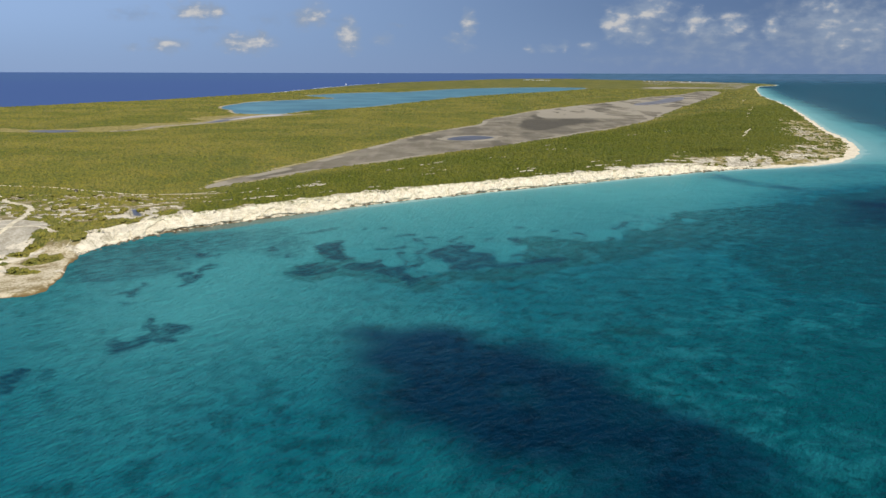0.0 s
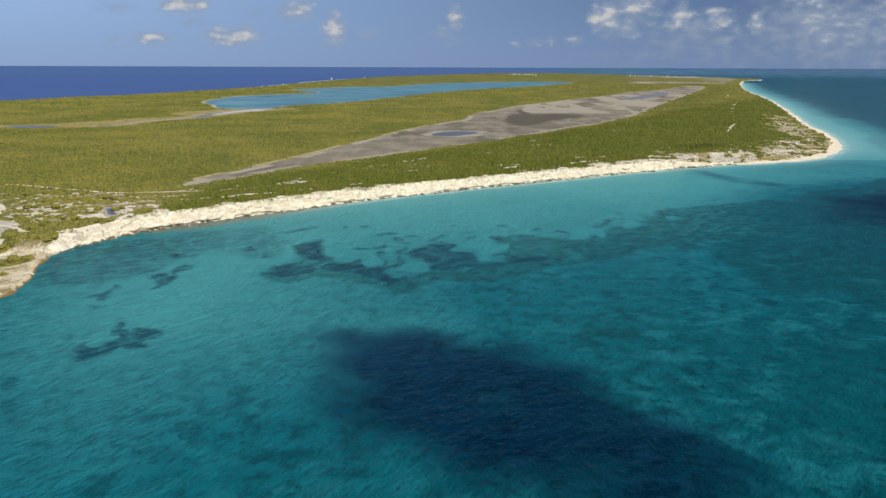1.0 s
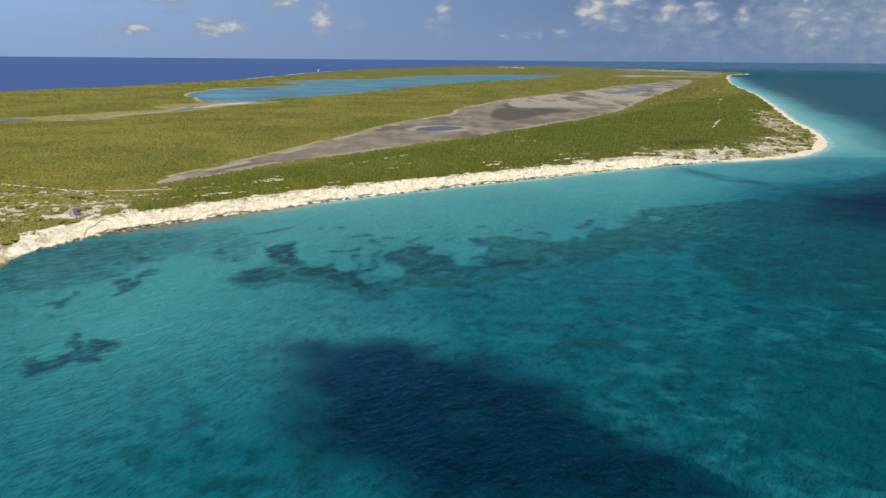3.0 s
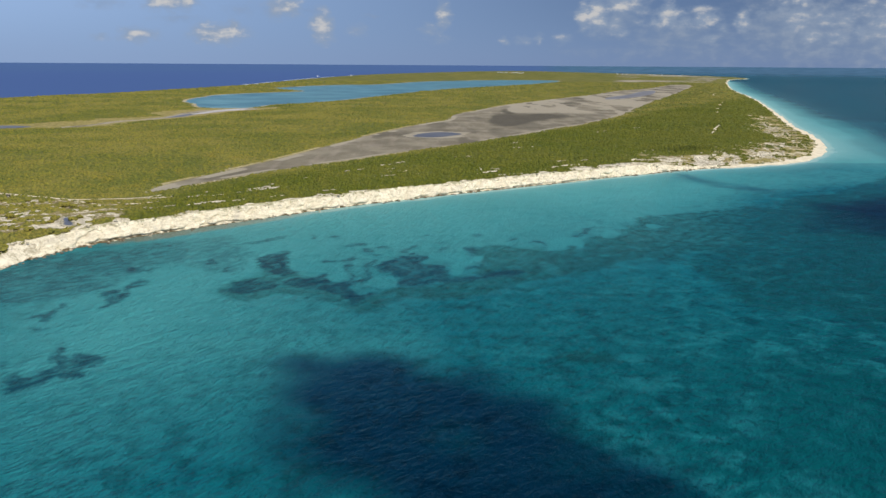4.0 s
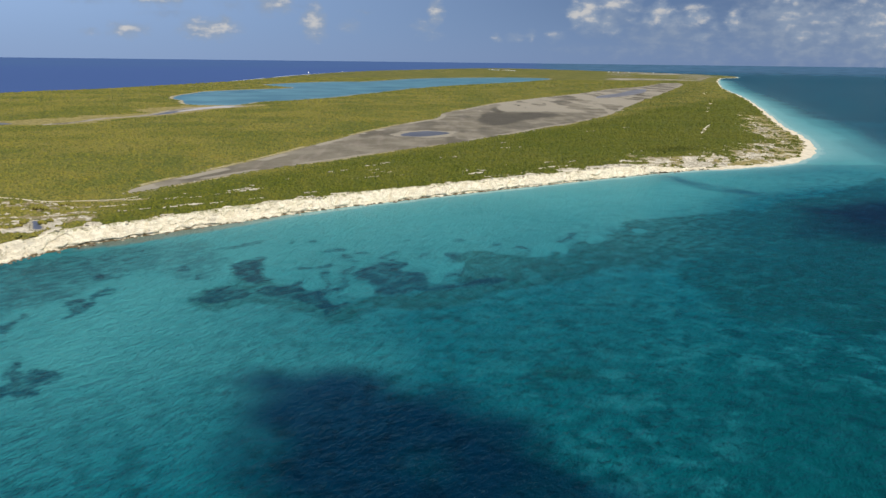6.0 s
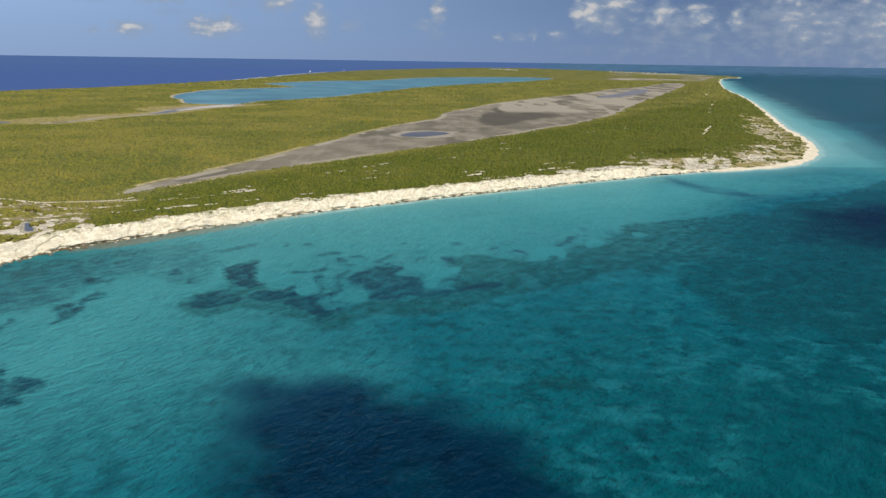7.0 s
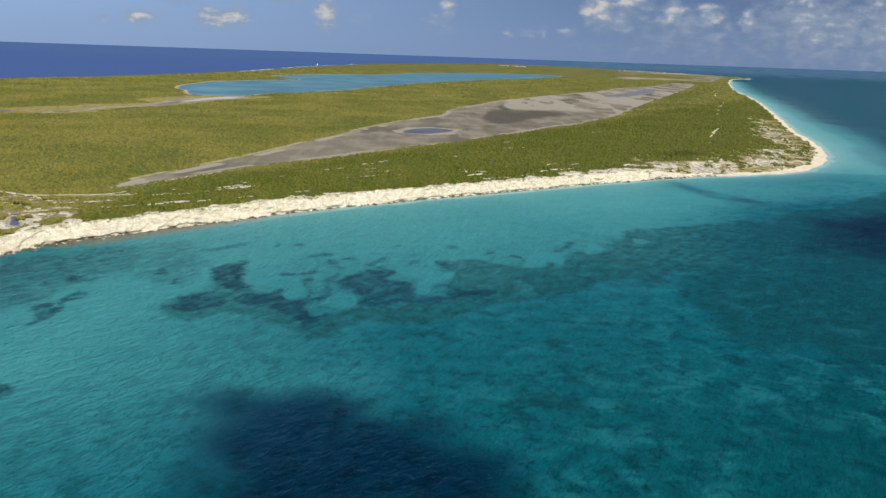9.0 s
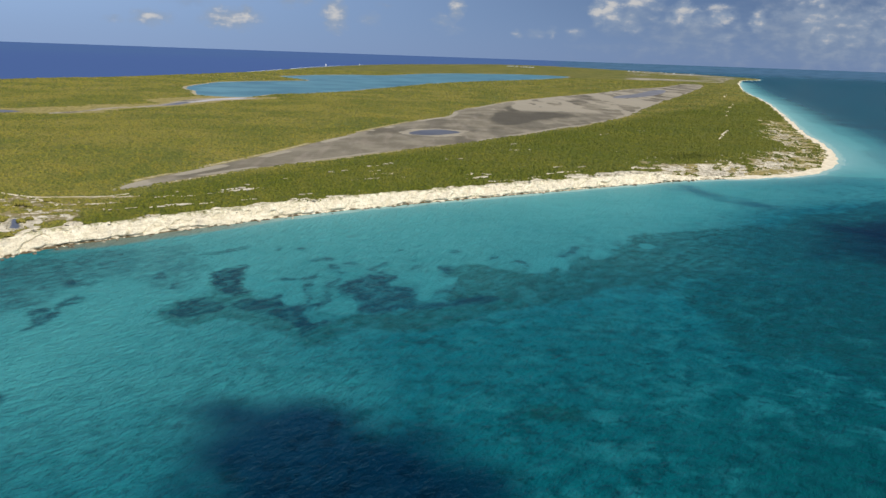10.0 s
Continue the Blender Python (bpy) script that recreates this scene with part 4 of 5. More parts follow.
def build_sea():
    rad = np.concatenate([[0, 30], 60 * np.exp(np.arange(0, 660) * 0.0066), 60 * np.exp(660 * 0.0066) * np.exp(np.arange(1, 40) * 0.085)])
    ang = np.concatenate([np.linspace(-180, -50, 20)[:-1], np.linspace(-50, 50, 520), np.linspace(50, 180, 20)[1:]])
    a = np.radians(ang)[None, :]
    x, y = rad[:, None] * np.sin(a), rad[:, None] * np.cos(a)
    d = -signed(x, y, COAST)
    shallow = np.interp(d + (fbm(x, y, 50, 3, 61) - 0.5) * 25, [0, 50, 80, 115, 170, 240], [1, 0.97, 0.86, 0.64, 0.32, 0.02])
    shallow = shallow * (1 - 0.6 * smooth(x, 110, 220) * smooth(d, 55, 105) * (y < 520))
    shallow = shallow * (0.75 + 0.25 * smooth(y, 95, 175)) * (1 - 0.25 * smooth(-x, 60, 110))
    shallow = np.maximum(shallow, patches(x, y, [(-68, 180, 34, 45, 20, 0.36), (330, 480, 80, 60, 30, 0.8), (5, 200, 55, 14, 10, 0.6), (70, 240, 40, 12, 25, 0.6)]))
    # Less towards the east: wider cloud shade is put into the water's tone here.
    shallow = shallow * (1 - 0.22 * smooth(x, 140, 260))
    off = np.where(x > np.interp(y, EAST_SHELF[:, 1], EAST_SHELF[:, 0]), 1, -1) * dist_line(x, y, EAST_SHELF)
    off = off + (fbm(x, y, 60, 4, 63) - 0.5) * 30
    deep = smooth(off, -8 - 0.01 * y, 8 + 0.01 * y) * (y > 420) * (d > 0)
    shallow = np.maximum(shallow, (1 - smooth(off, -30, 0)) * (x > 250) * (y > 470))
    ocean = smooth(0.24 - x / np.maximum(y, 1), 0, 0.08) * (y > 900) * (d > 0)
    # Haze tint by distance, full over the eastern shoals, weak on the ocean.
    haze_bank = smooth(np.hypot(x, y), 3300, 9000) * (1 - 0.75 * ocean)
    edge = d - (fbm(x, y, 14, 3, 5) - 0.5) * 5
    fringe = (1 - smooth(edge, 1, 7 + 6 * smooth(-x, 15, 50) * smooth(x, -112, -92))) * smooth(x, -112, -100)
    sandbar = np.exp(-np.maximum(d, 0) / (10 + 16 * smooth(x, 290, 350))) * (0.62 + 0.38 * smooth(x, 150, 320)) * smooth(x, -110, -40) * (y < 3000)
    ripple = 1 - smooth(np.hypot(x, y), 300, 1300)
    foam = np.maximum(0, 0.66 - np.abs(edge - 1.2) / 2.2) * (fbm(x, y, 20, 2, 71) * 0.8 + 0.35) * ((x < -105) | (x > 170))
    tip = patches(x, y, [(338, 552, 48, 75, 30, 1)])
    foam = np.maximum(foam, tip * np.maximum(0.72 * np.exp(-((edge - 5) / 1.6) ** 2), 0.62 * np.exp(-((edge - 12) / 1.6) ** 2)))
    foam = np.maximum(foam, (0.9 - np.abs(d - 14) / 22.0) * (y > 2200) * (x < 200) * (fbm(x, y, 300, 2, 72) > 0.52))
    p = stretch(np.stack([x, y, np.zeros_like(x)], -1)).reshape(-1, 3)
    me = mesh_of("sea", p, grid_faces(len(rad), len(ang)), SEA, True)
    (weed, weed_k), (reef, reef_k), (grass, grass_k), (bare, bare_k) = beds(x, y, WEED, 3.0), beds(x, y, REEFS), beds(x, y, MEADOWS, 4.0), beds(x, y, SAND)
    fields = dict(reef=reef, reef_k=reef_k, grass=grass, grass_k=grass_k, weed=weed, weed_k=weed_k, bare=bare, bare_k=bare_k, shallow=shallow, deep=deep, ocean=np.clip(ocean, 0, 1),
                  haze_bank=haze_bank, fringe=fringe, ripple=ripple, sandbar=sandbar, foam=np.clip(foam, 0, 1))
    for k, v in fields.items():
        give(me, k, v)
    tagged(new("sea", me), "clear turquoise sea over sand and dark reef patches, rippled by wind", "sea", kind="structure")


def build_cliff():
    """The white bluff: a strip along the shore, gullied and undercut, from below the water to the scrub."""
    line = COAST
    keep = [i for i, (px, py) in enumerate(line) if -128 < px < 205 and 222 < py < 460 and i < len(line) * 0.6]
    line = line[keep[0]:keep[-1] + 1]
    seg = np.hypot(*np.diff(line, axis=0).T)
    s = np.concatenate([[0], np.cumsum(seg)])
    t = np.arange(0, s[-1], 0.55)
    cx, cy = np.interp(t, s, line[:, 0]), np.interp(t, s, line[:, 1])
    k = np.ones(9) / 9
    tx, ty = np.gradient(np.convolve(np.pad(cx, 4, "edge"), k, "valid")), np.gradient(np.convolve(np.pad(cy, 4, "edge"), k, "valid"))
    ln = np.hypot(tx, ty)
    nx, ny = -ty / ln, tx / ln
    rows = 30
    v = np.linspace(0, 1, rows)[:, None]
    S = np.repeat(t[None, :], rows, 0)
    ends = smooth(S, 0, 40) * (1 - smooth(S, t[-1] - 70, t[-1] - 5))
    top = (5.9 + 1.8 * (fbm(S, 0 * S, 22, 3, 81) - 0.5)) * (0.25 + 0.75 * ends)
    # profile: foot below water, dark undercut, steep face, rounded brow
    z = -0.8 + (top + 0.8) * v ** 0.9
    inn = 0.2 + 6.6 * v ** 1.35 + 1.3 * np.exp(-((v - 0.17) / 0.05) ** 2) * (fbm(S, 0 * S, 9, 3, 83) > 0.42)
    gully = np.abs(fbm(S - 6 * v, v * 6, 6.5, 4, 85) - 0.5) * 2
    lump = fbm(S, v * 14, 4.2, 4, 87) - 0.5
    inn = inn + (1.6 - 6.0 * np.sqrt(gully) * 0.8 + 1.6 * (fbm(S, v * 3, 30, 3, 89) - 0.5)) * np.sin(np.pi * np.clip(v * 0.93 + 0.04, 0, 1)) * 0.8 + lump * 1.9 * smooth(v, 0.05, 0.2)
    z = z + lump * 1.1 * smooth(v, 0.1, 0.3) * (1 - 0.7 * v)
    x, y = cx[None, :] + nx[None, :] * inn, cy[None, :] + ny[None, :] * inn
    gz = landform(x, y)[0]
    z = np.where(v > 0.8, z + (gz - 0.25 - z) * smooth(v, 0.86, 1.0), z)
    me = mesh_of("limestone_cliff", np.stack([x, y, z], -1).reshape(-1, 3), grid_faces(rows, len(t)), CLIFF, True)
    tagged(new("limestone_cliff", me), "gullied white limestone bluff with a dark undercut foot", "cliff", kind="structure")


def sheet(name, line, z, mat, label, category):
    bm = bmesh.new()
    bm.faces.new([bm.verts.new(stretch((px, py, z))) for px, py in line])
    bmesh.ops.triangulate(bm, faces=bm.faces[:])
    ob = part(name, bm, mat)
    return tagged(ob, label, category, kind="structure")


def build_track(line, width, label):
    seg = np.concatenate([[0], np.cumsum(np.hypot(*np.diff(line, axis=0).T))])
    t = np.arange(0, seg[-1], 1.2)
    c = np.stack([np.interp(t, seg, line[:, 0]), np.interp(t, seg, line[:, 1])], 1)
    g = np.gradient(c, axis=0)
    nrm = np.stack([-g[:, 1], g[:, 0]], 1) / np.hypot(*g.T)[:, None]
    offs = np.array([-1, -0.55, 0, 0.55, 1])
    wob = 1 + 0.5 * (fbm(t, t * 0, 7, 3, 91) - 0.5)
    pts = c[None] + nrm[None] * (offs[:, None, None] * (width / 2 * wob)[None, :, None])
    z = landform(pts[..., 0], pts[..., 1])[0] + np.array([0.02, 0.10, 0.13, 0.10, 0.02])[:, None] + 0.05
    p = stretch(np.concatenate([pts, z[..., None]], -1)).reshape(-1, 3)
    me = mesh_of("dirt_track", p, grid_faces(5, len(t)), TRACK_M, True)
    tagged(new("dirt_track", me), label, "track", kind="structure")


build_sea()
build_ground()
build_cliff()
sheet("lagoon", LAGOON, 0.90, LAGOON_M, "broad shallow blue-green lagoon behind the far shore", "lagoon")
sheet("salt_pond", POND, 0.84, FILM_M, "small slate-blue pool left on the grey mud flat", "pond")
sheet("salt_pond", SHALLOW_POOL, 0.84, BRINE_M, "long thin film of blue-grey water on the mud flat", "pond")
sheet("salt_pond", WEST_POOL, 0.86, FILM_M, "small blue pool in the western salt grass", "pond")
sheet("salt_pan", SALT_PAN, 0.90, SALT_M, "lilac-white salt pan where the creek meets the lagoon", "salt pan")
sheet("salt_pond", CREEK_POOL, 0.86, FILM_M, "narrow pale blue creek running to the lagoon", "creek")
for key, line in TRACKS.items():
    build_track(line, {"pad": 1.2, "spur": 1.5, "west": 2.3}.get(key, 1.8), "pale unpaved marl track through low scrub")


# ---- scrub ----
def build_scrub():
    rng = np.random.default_rng(7)
    V, F, base = [], [], 0
    # dome of a bush: crown, shoulder, skirt
    def ring(k, r, h, off):
        return [(r * math.cos(i * 2 * math.pi / k + off), r * math.sin(i * 2 * math.pi / k + off), h) for i in range(k)]

    def dome_of(k):
        tri = [(0, 1 + i, 1 + (i + 1) % k) for i in range(k)]
        tri += [(1 + i, 1 + k + i, 1 + (i + 1) % k) for i in range(k)] + [(1 + (i + 1) % k, 1 + k + i, 1 + k + (i + 1) % k) for i in range(k)]
        return np.array([(0, 0, 1.0)] + ring(k, 0.62, 0.78, 0) + ring(k, 1.0, 0.1, math.pi / k)), np.array(tri)

    bands = [(160, 430, 2.0, 0.68), (430, 650, 3.6, 0.88), (650, 1000, 8.5, 1.25), (1000, 1600, 26.0, 2.0), (1600, 2600, 120.0, 3.8)]
    for y0, y1, area, size in bands:
        dome, tri = dome_of(6 if y0 < 400 else 4)
        wide = 1.5 * y1 + 120
        count = int((y1 - y0) * wide / area)
        y = rng.uniform(y0, y1, count)
        x = rng.uniform(-0.78 * y1 - 60, 0.72 * y1 + 60, count)
        ok = (x > -0.78 * y - 50) & (x < 0.70 * y + 40)
        x, y = x[ok], y[ok]
        z, cover, d, cliff = landform(x, y)
        tuft = (cliff > 0.5) & (d > 5.6) & (d < 13) & (cover["scrub"] <= 0.5) & (fbm(x, y, 4, 3, 97) > 0.56)
        ok = ((cover["scrub"] > 0.5) & (d > 5.0)) | tuft
        x, y, z, cliff, tuft = x[ok], y[ok], z[ok], cliff[ok], tuft[ok]
        k = len(x)
        tall = 0.55 + 0.9 * rng.random(k) ** 1.6 + 0.5 * (fbm(x, y, 40, 3, 95) - 0.5)
        r = size * (0.75 + 0.75 * rng.random(k)) * np.where(tuft, 0.6, 1.0)
        tall = np.where(tuft, 0.5 * tall, tall)
        sh = dome[None] * (1 + rng.normal(0, 0.17, (k, len(dome), 1)))
        turn = rng.uniform(0, 6.28, k)
        c, s = np.cos(turn)[:, None], np.sin(turn)[:, None]
        px = x[:, None] + (sh[..., 0] * c - sh[..., 1] * s) * r[:, None]
        py = y[:, None] + (sh[..., 0] * s + sh[..., 1] * c) * r[:, None] * 0.9
        pz = z[:, None] - 0.15 + sh[..., 2] * (tall * (0.65 + 0.3 * size) * 0.75)[:, None]
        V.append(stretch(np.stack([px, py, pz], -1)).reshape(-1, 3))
        F.append((tri[None] + (base + np.arange(k) * len(dome))[:, None, None]).reshape(-1, 3))
        base += k * len(dome)
    me = mesh_of("scrub", np.vstack(V), np.vstack(F), BUSH, True)
    tagged(new("scrub", me), "dense low olive and yellow-green coastal scrub", "scrub", kind="stuff")


build_scrub()


# ---- clouds overhead that shade the water ----
def build_cloud(cx, cy, rx, ry, turn, seed, puffs, high=620.0):
    """A flat cumulus whose shadow falls round (cx, cy) on the sea."""
    rng = random.Random(seed)
    at = Vector((cx, cy, 0)) + SUN_TO * (high / SUN_TO.z)
    bm = bmesh.new()
    ct, st = math.cos(radians(turn)), math.sin(radians(turn))
    for i in range(puffs):
        q, w = rng.uniform(0, 6.283), math.sqrt(rng.random()) * 0.9
        u, v = rx * w * math.cos(q), ry * w * math.sin(q)
        r = min(rx, ry) * rng.uniform(0.30, 0.46) * (1.25 - 0.75 * w)
        m = Matrix.Translation((u * ct - v * st, u * st + v * ct, rng.uniform(0, 0.3) * r)) @ Matrix.Diagonal((r, r, r * 0.55, 1))
        for vert in bmesh.ops.create_icosphere(bm, subdivisions=2, radius=1, matrix=m)["verts"]:
            vert.co += vert.co.normalized() * 0 + Vector((noise.noise(vert.co * 0.09), noise.noise(vert.co * 0.09 + Vector((9, 4, 1))), 0)) * r * 0.5
    ob = part("cloud", bm, CLOUD_M)
    ob.location = at
    tagged(ob, "small fair-weather cumulus cloud high above the bay", "cloud", kind="structure")


for cx, cy, rx, ry, turn, seed, puffs in [(-1, 143, 27, 15, -10, 3, 40), (18, 134, 24, 15, -25, 9, 30), (12, 117, 26, 18, -20, 8, 66), (30, 96, 36, 22, -42, 5, 40), (0, 108, 22, 15, -30, 12, 22), (-9, 127, 13, 22, 10, 14, 22), (-17, 152, 9, 9, 0, 15, 14), (42, 105, 18, 11, -45, 16, 20),
                                          (220, 303, 78, 32, 45, 4, 48), (174, 390, 48, 12, -62, 6, 34), (205, 518, 34, 11, 25, 7, 18)]:
    build_cloud(cx, cy, rx, ry, turn, seed, puffs)


# ---- things on the island and off it ----
def site(x, y, z=None):
    """The pose of a thing at a place of the plan, sized as far things are drawn together."""
    z = ground_z(x, y) if z is None else z
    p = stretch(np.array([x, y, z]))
    return Matrix.Translation(p)


def house(name, wide, deep, tall, roof_mat, windows, label, category):
    """A white house: walls, hipped roof, a door and a row of windows to the south."""
    root = new(name)
    bm = bmesh.new()
    box(bm, -wide / 2, -deep / 2, -1.0, wide / 2, deep / 2, tall)
    part("wall", bm, WHITE, root)
    bm = bmesh.new()
    e, h = 0.6, deep * 0.28
    low = [bm.verts.new((sx * (wide / 2 + e), sy * (deep / 2 + e), tall)) for sx, sy in ((-1, -1), (1, -1), (1, 1), (-1, 1))]
    top = [bm.verts.new((sx * (wide / 2 - deep * 0.4), 0, tall + h)) for sx in (-1, 1)]
    for f in ((low[0], low[1], top[1], top[0]), (low[1], low[2], top[1]), (low[2], low[3], top[0], top[1]), (low[3], low[0], top[0]), low[::-1]):
        bm.faces.new(f)
    part("roof", bm, roof_mat, root, "hipped roof with short eaves")
    bm = bmesh.new()
    box(bm, -0.55, -deep / 2 - 0.08, 0.0, 0.55, -deep / 2 + 0.02, 2.1)
    part("door", bm, TIMBER, root)
    for k in range(windows):
        u = (k + 0.5) / windows * wide - wide / 2
        if abs(u) < 1.3:
            u += 1.8
        bm = bmesh.new()
        box(bm, u - 0.7, -deep / 2 - 0.06, 1.0 + (tall - 3.6 if k % 2 else 0), u + 0.7, -deep / 2 + 0.02, 2.3 + (tall - 3.6 if k % 2 else 0))
        part("window", bm, GLASS_DARK, root)
    return tagged(root, label, category)


def build_houses():
    rng = random.Random(5)
    a = house("villa", 12, 7.5, 4.6, ROOF_PALE, 6, "white seaside villa with a pale hipped roof", "house")
    b = house("villa", 9, 7.5, 4.2, ROOF_RED, 4, "small white seaside villa with a faded red roof", "house")
    made = []
    row = [0, 5, 14, 19, 28, 33, 43, 49, 55, 60, 68, 76, 86, 97, 105, 113]
    for i, k in enumerate(row):
        u = k / 113.0
        x, y = 1458 + 278 * u + rng.uniform(-20, 20), 5086 - 528 * u + rng.uniform(-50, 50)
        src = a if i % 3 != 1 else b
        m = site(x, y) @ pose(0, 0, 0, 0, 0, -16 + rng.uniform(-12, 12)) @ Matrix.Scale(0.72, 4)
        if src not in made:
            src.matrix_basis = m
            made.append(src)
            ob = src
        else:
            ob = copy_thing(src, m)
        ob["group"] = "row of villas on the far shore"
    for i in range(9):
        u = i / 8.0
        wide = rng.uniform(12, 26)
        h = house("hotel_block", wide, 8, rng.uniform(2.4, 3.2), ROOF_RED if i == 4 else ROOF_PALE, int(wide / 5), "long low white hotel building with many windows", "hotel")
        h.matrix_basis = site(676 + 128 * u + (14 if i > 3 else 0), 5900 - 420 * u + rng.uniform(-40, 40)) @ pose(0, 0, 0, 0, 0, -8 + rng.uniform(-6, 6)) @ Matrix.Scale(0.62, 4)
        h["group"] = "hotel buildings on the far ridge"


def build_sailboat(x, y, size):
    root = new("sailing_boat")
    bm = bmesh.new()
    rings = []
    for u, w, k in ((-6, 1.5, 0.5), (-3, 1.9, 0.9), (1, 1.8, 1.0), (4, 1.0, 0.8), (6.4, 0.08, 0.3)):
        rings.append([bm.verts.new(p) for p in ((u, -w, 1.3), (u, -w * 0.7, 0.2), (u, 0, -k), (u, w * 0.7, 0.2), (u, w, 1.3))])
    for p, q in zip(rings[:-1], rings[1:]):
        for i in range(4):
            bm.faces.new((p[i], p[i + 1], q[i + 1], q[i]))
        bm.faces.new((p[4], p[0], q[0], q[4]))
    bm.faces.new(rings[0])
    part("hull", bm, SAIL, root, "white hull")
    bm = bmesh.new()
    bmesh.ops.create_cone(bm, cap_ends=True, segments=8, radius1=0.16, radius2=0.08, depth=19, matrix=Matrix.Translation((0.8, 0, 10.5)))
    part("mast", bm, ROOF_PALE, root)
    bm = bmesh.new()
    bmesh.ops.create_cone(bm, cap_ends=True, segments=8, radius1=0.1, radius2=0.1, depth=6, matrix=pose(-2.3, 0, 2.6, 0, 90, 0))
    part("boom", bm, ROOF_PALE, root)
    for name, pts in (("mainsail", ((0.6, 2.9), (-5.0, 2.9), (-3.4, 8), (0.55, 19))), ("jib", ((1.1, 17), (1.2, 2.6), (6.2, 1.7), (3.4, 9.5)))):
        bm = bmesh.new()
        a = [bm.verts.new((u, 0.02 + 0.25 * math.sin(i), w)) for i, (u, w) in enumerate(pts)]
        b = [bm.verts.new(v.co + Vector((0, 0.04, 0))) for v in a]
        bm.faces.new(a)
        bm.faces.new(b[::-1])
        for i in range(4):
            bm.faces.new((a[i], b[i], b[(i + 1) % 4], a[(i + 1) % 4]))
        part(name, bm, SAIL, root)
    root.matrix_basis = site(x, y, 0.0) @ pose(0, 0, 0, 0, 4, 35) @ Matrix.Scale(size, 4)
    tagged(root, "white sailing boat under sail off the far coast", "boat")


def build_hut(x, y):
    root = new("hut")
    bm = bmesh.new()
    box(bm, -0.8, -0.7, -0.3, 0.8, 0.7, 1.5)
    part("wall", bm, TIMBER, root)
    bm = bmesh.new()
    v = [bm.verts.new(p) for p in ((-1.0, -0.95, 1.5), (1.0, -0.95, 1.5), (1.0, 0.95, 1.5), (-1.0, 0.95, 1.5), (-1.0, 0, 2.1), (1.0, 0, 2.1))]
    for f in ((0, 1, 5, 4), (2, 3, 4, 5), (1, 2, 5), (3, 0, 4), (3, 2, 1, 0)):
        bm.faces.new([v[i] for i in f])
    part("roof", bm, TIMBER, root, "dark tarred roof")
    bm = bmesh.new()
    box(bm, -0.35, -0.76, -0.2, 0.35, -0.69, 1.3)
    part("door", bm, PALE_ROCK, root, "pale painted door")
    root.matrix_basis = site(x, y) @ pose(0, 0, 0.2, 0, 0, 12) @ Matrix.Scale(0.7, 4)
    tagged(root, "small dark timber hut standing beside the scrub track", "hut")


def stone_mesh(seed, flat):
    """One weathered block: a lumpy, cut-off ball with flat facets."""
    rng = random.Random(seed)
    bm = bmesh.new()
    bmesh.ops.create_icosphere(bm, subdivisions=2, radius=1.0)
    cuts = [Vector((rng.uniform(-1, 1), rng.uniform(-1, 1), rng.uniform(-0.4, 1))).normalized() for _ in range(7)]
    for v in bm.verts:
        for c in cuts:
            over = v.co.dot(c) - 0.72
            if over > 0:
                v.co -= c * over * 0.85
        v.co *= 1 + 0.16 * noise.noise(v.co * 2.1 + Vector((seed * 3.1, 0, 0)))
        v.co.z *= flat
    return bm


def build_stones():
    rng = random.Random(11)
    kinds = []
    for k in range(4):
        ob = part("boulder", stone_mesh(k, 0.75), WET_ROCK if k < 3 else PALE_ROCK)
        kinds.append(tagged(ob, "fallen brown sea-worn limestone block at the cliff foot" if k < 3 else "fallen pale limestone block at the cliff foot", "boulder", "boulders along the cliff foot"))
    line = [p for p in COAST if -122 < p[0] < 190 and 225 < p[1] < 450]
    first = set()
    for i in range(64):
        k = rng.random() * (len(line) - 2)
        j = int(k)
        p = line[j] + (line[j + 1] - line[j]) * (k - j)
        q = p + np.array([rng.uniform(-0.6, 1.8), rng.uniform(-2.6, 0.6)])
        r = rng.uniform(0.3, 0.7)
        src = kinds[rng.randrange(4)]
        m = Matrix.Translation((q[0], q[1], 0.15 * r)) @ pose(0, 0, 0, rng.uniform(-15, 15), rng.uniform(-15, 15), rng.uniform(0, 360))
        ob = src if src not in first else copy_thing(src, m)
        first.add(src)
        ob.matrix_basis = m
        ob.scale = (r * rng.uniform(0.9, 1.7), r, r)
    # bare slabs that show through the scrub
    spots = [(-40, 333), (-35, 336), (-15, 423), (-5, 431), (-52, 379), (-68, 362), (-79, 334), (-71, 348), (36, 453), (79, 505), (86, 564), (-31, 402),
             (49, 403), (178, 646), (222, 686), (-99, 325), (-94, 327), (-94, 346)]
    slab = [tagged(part("limestone_slab", stone_mesh(20 + k, 0.26), PALE_ROCK), "flat bare grey-white limestone slab among low scrub", "rock", "bare slabs in the scrub") for k in range(3)]
    first = set()
    for i, (x, y) in enumerate(spots):
        for k in range(rng.randint(1, 3)):
            u, v = x + rng.uniform(-5, 5) + 4 * k, y + rng.uniform(-2, 2) + 2.2 * k
            r = rng.uniform(0.5, 1.2) * (1 + (y - 300) / 900)
            src = slab[rng.randrange(3)]
            m = Matrix.Translation((u, v, ground_z(u, v) + 0.35)) @ pose(0, 0, 0, 4, 0, 30 + rng.uniform(-14, 14))
            ob = src if src not in first else copy_thing(src, m)
            first.add(src)
            ob.matrix_basis = m
            ob.scale = (r * 1.9, r, r)


RUBBLE = plain("limestone_rubble", (0.29, 0.25, 0.18), (0.56, 0.49, 0.38), 0.35)


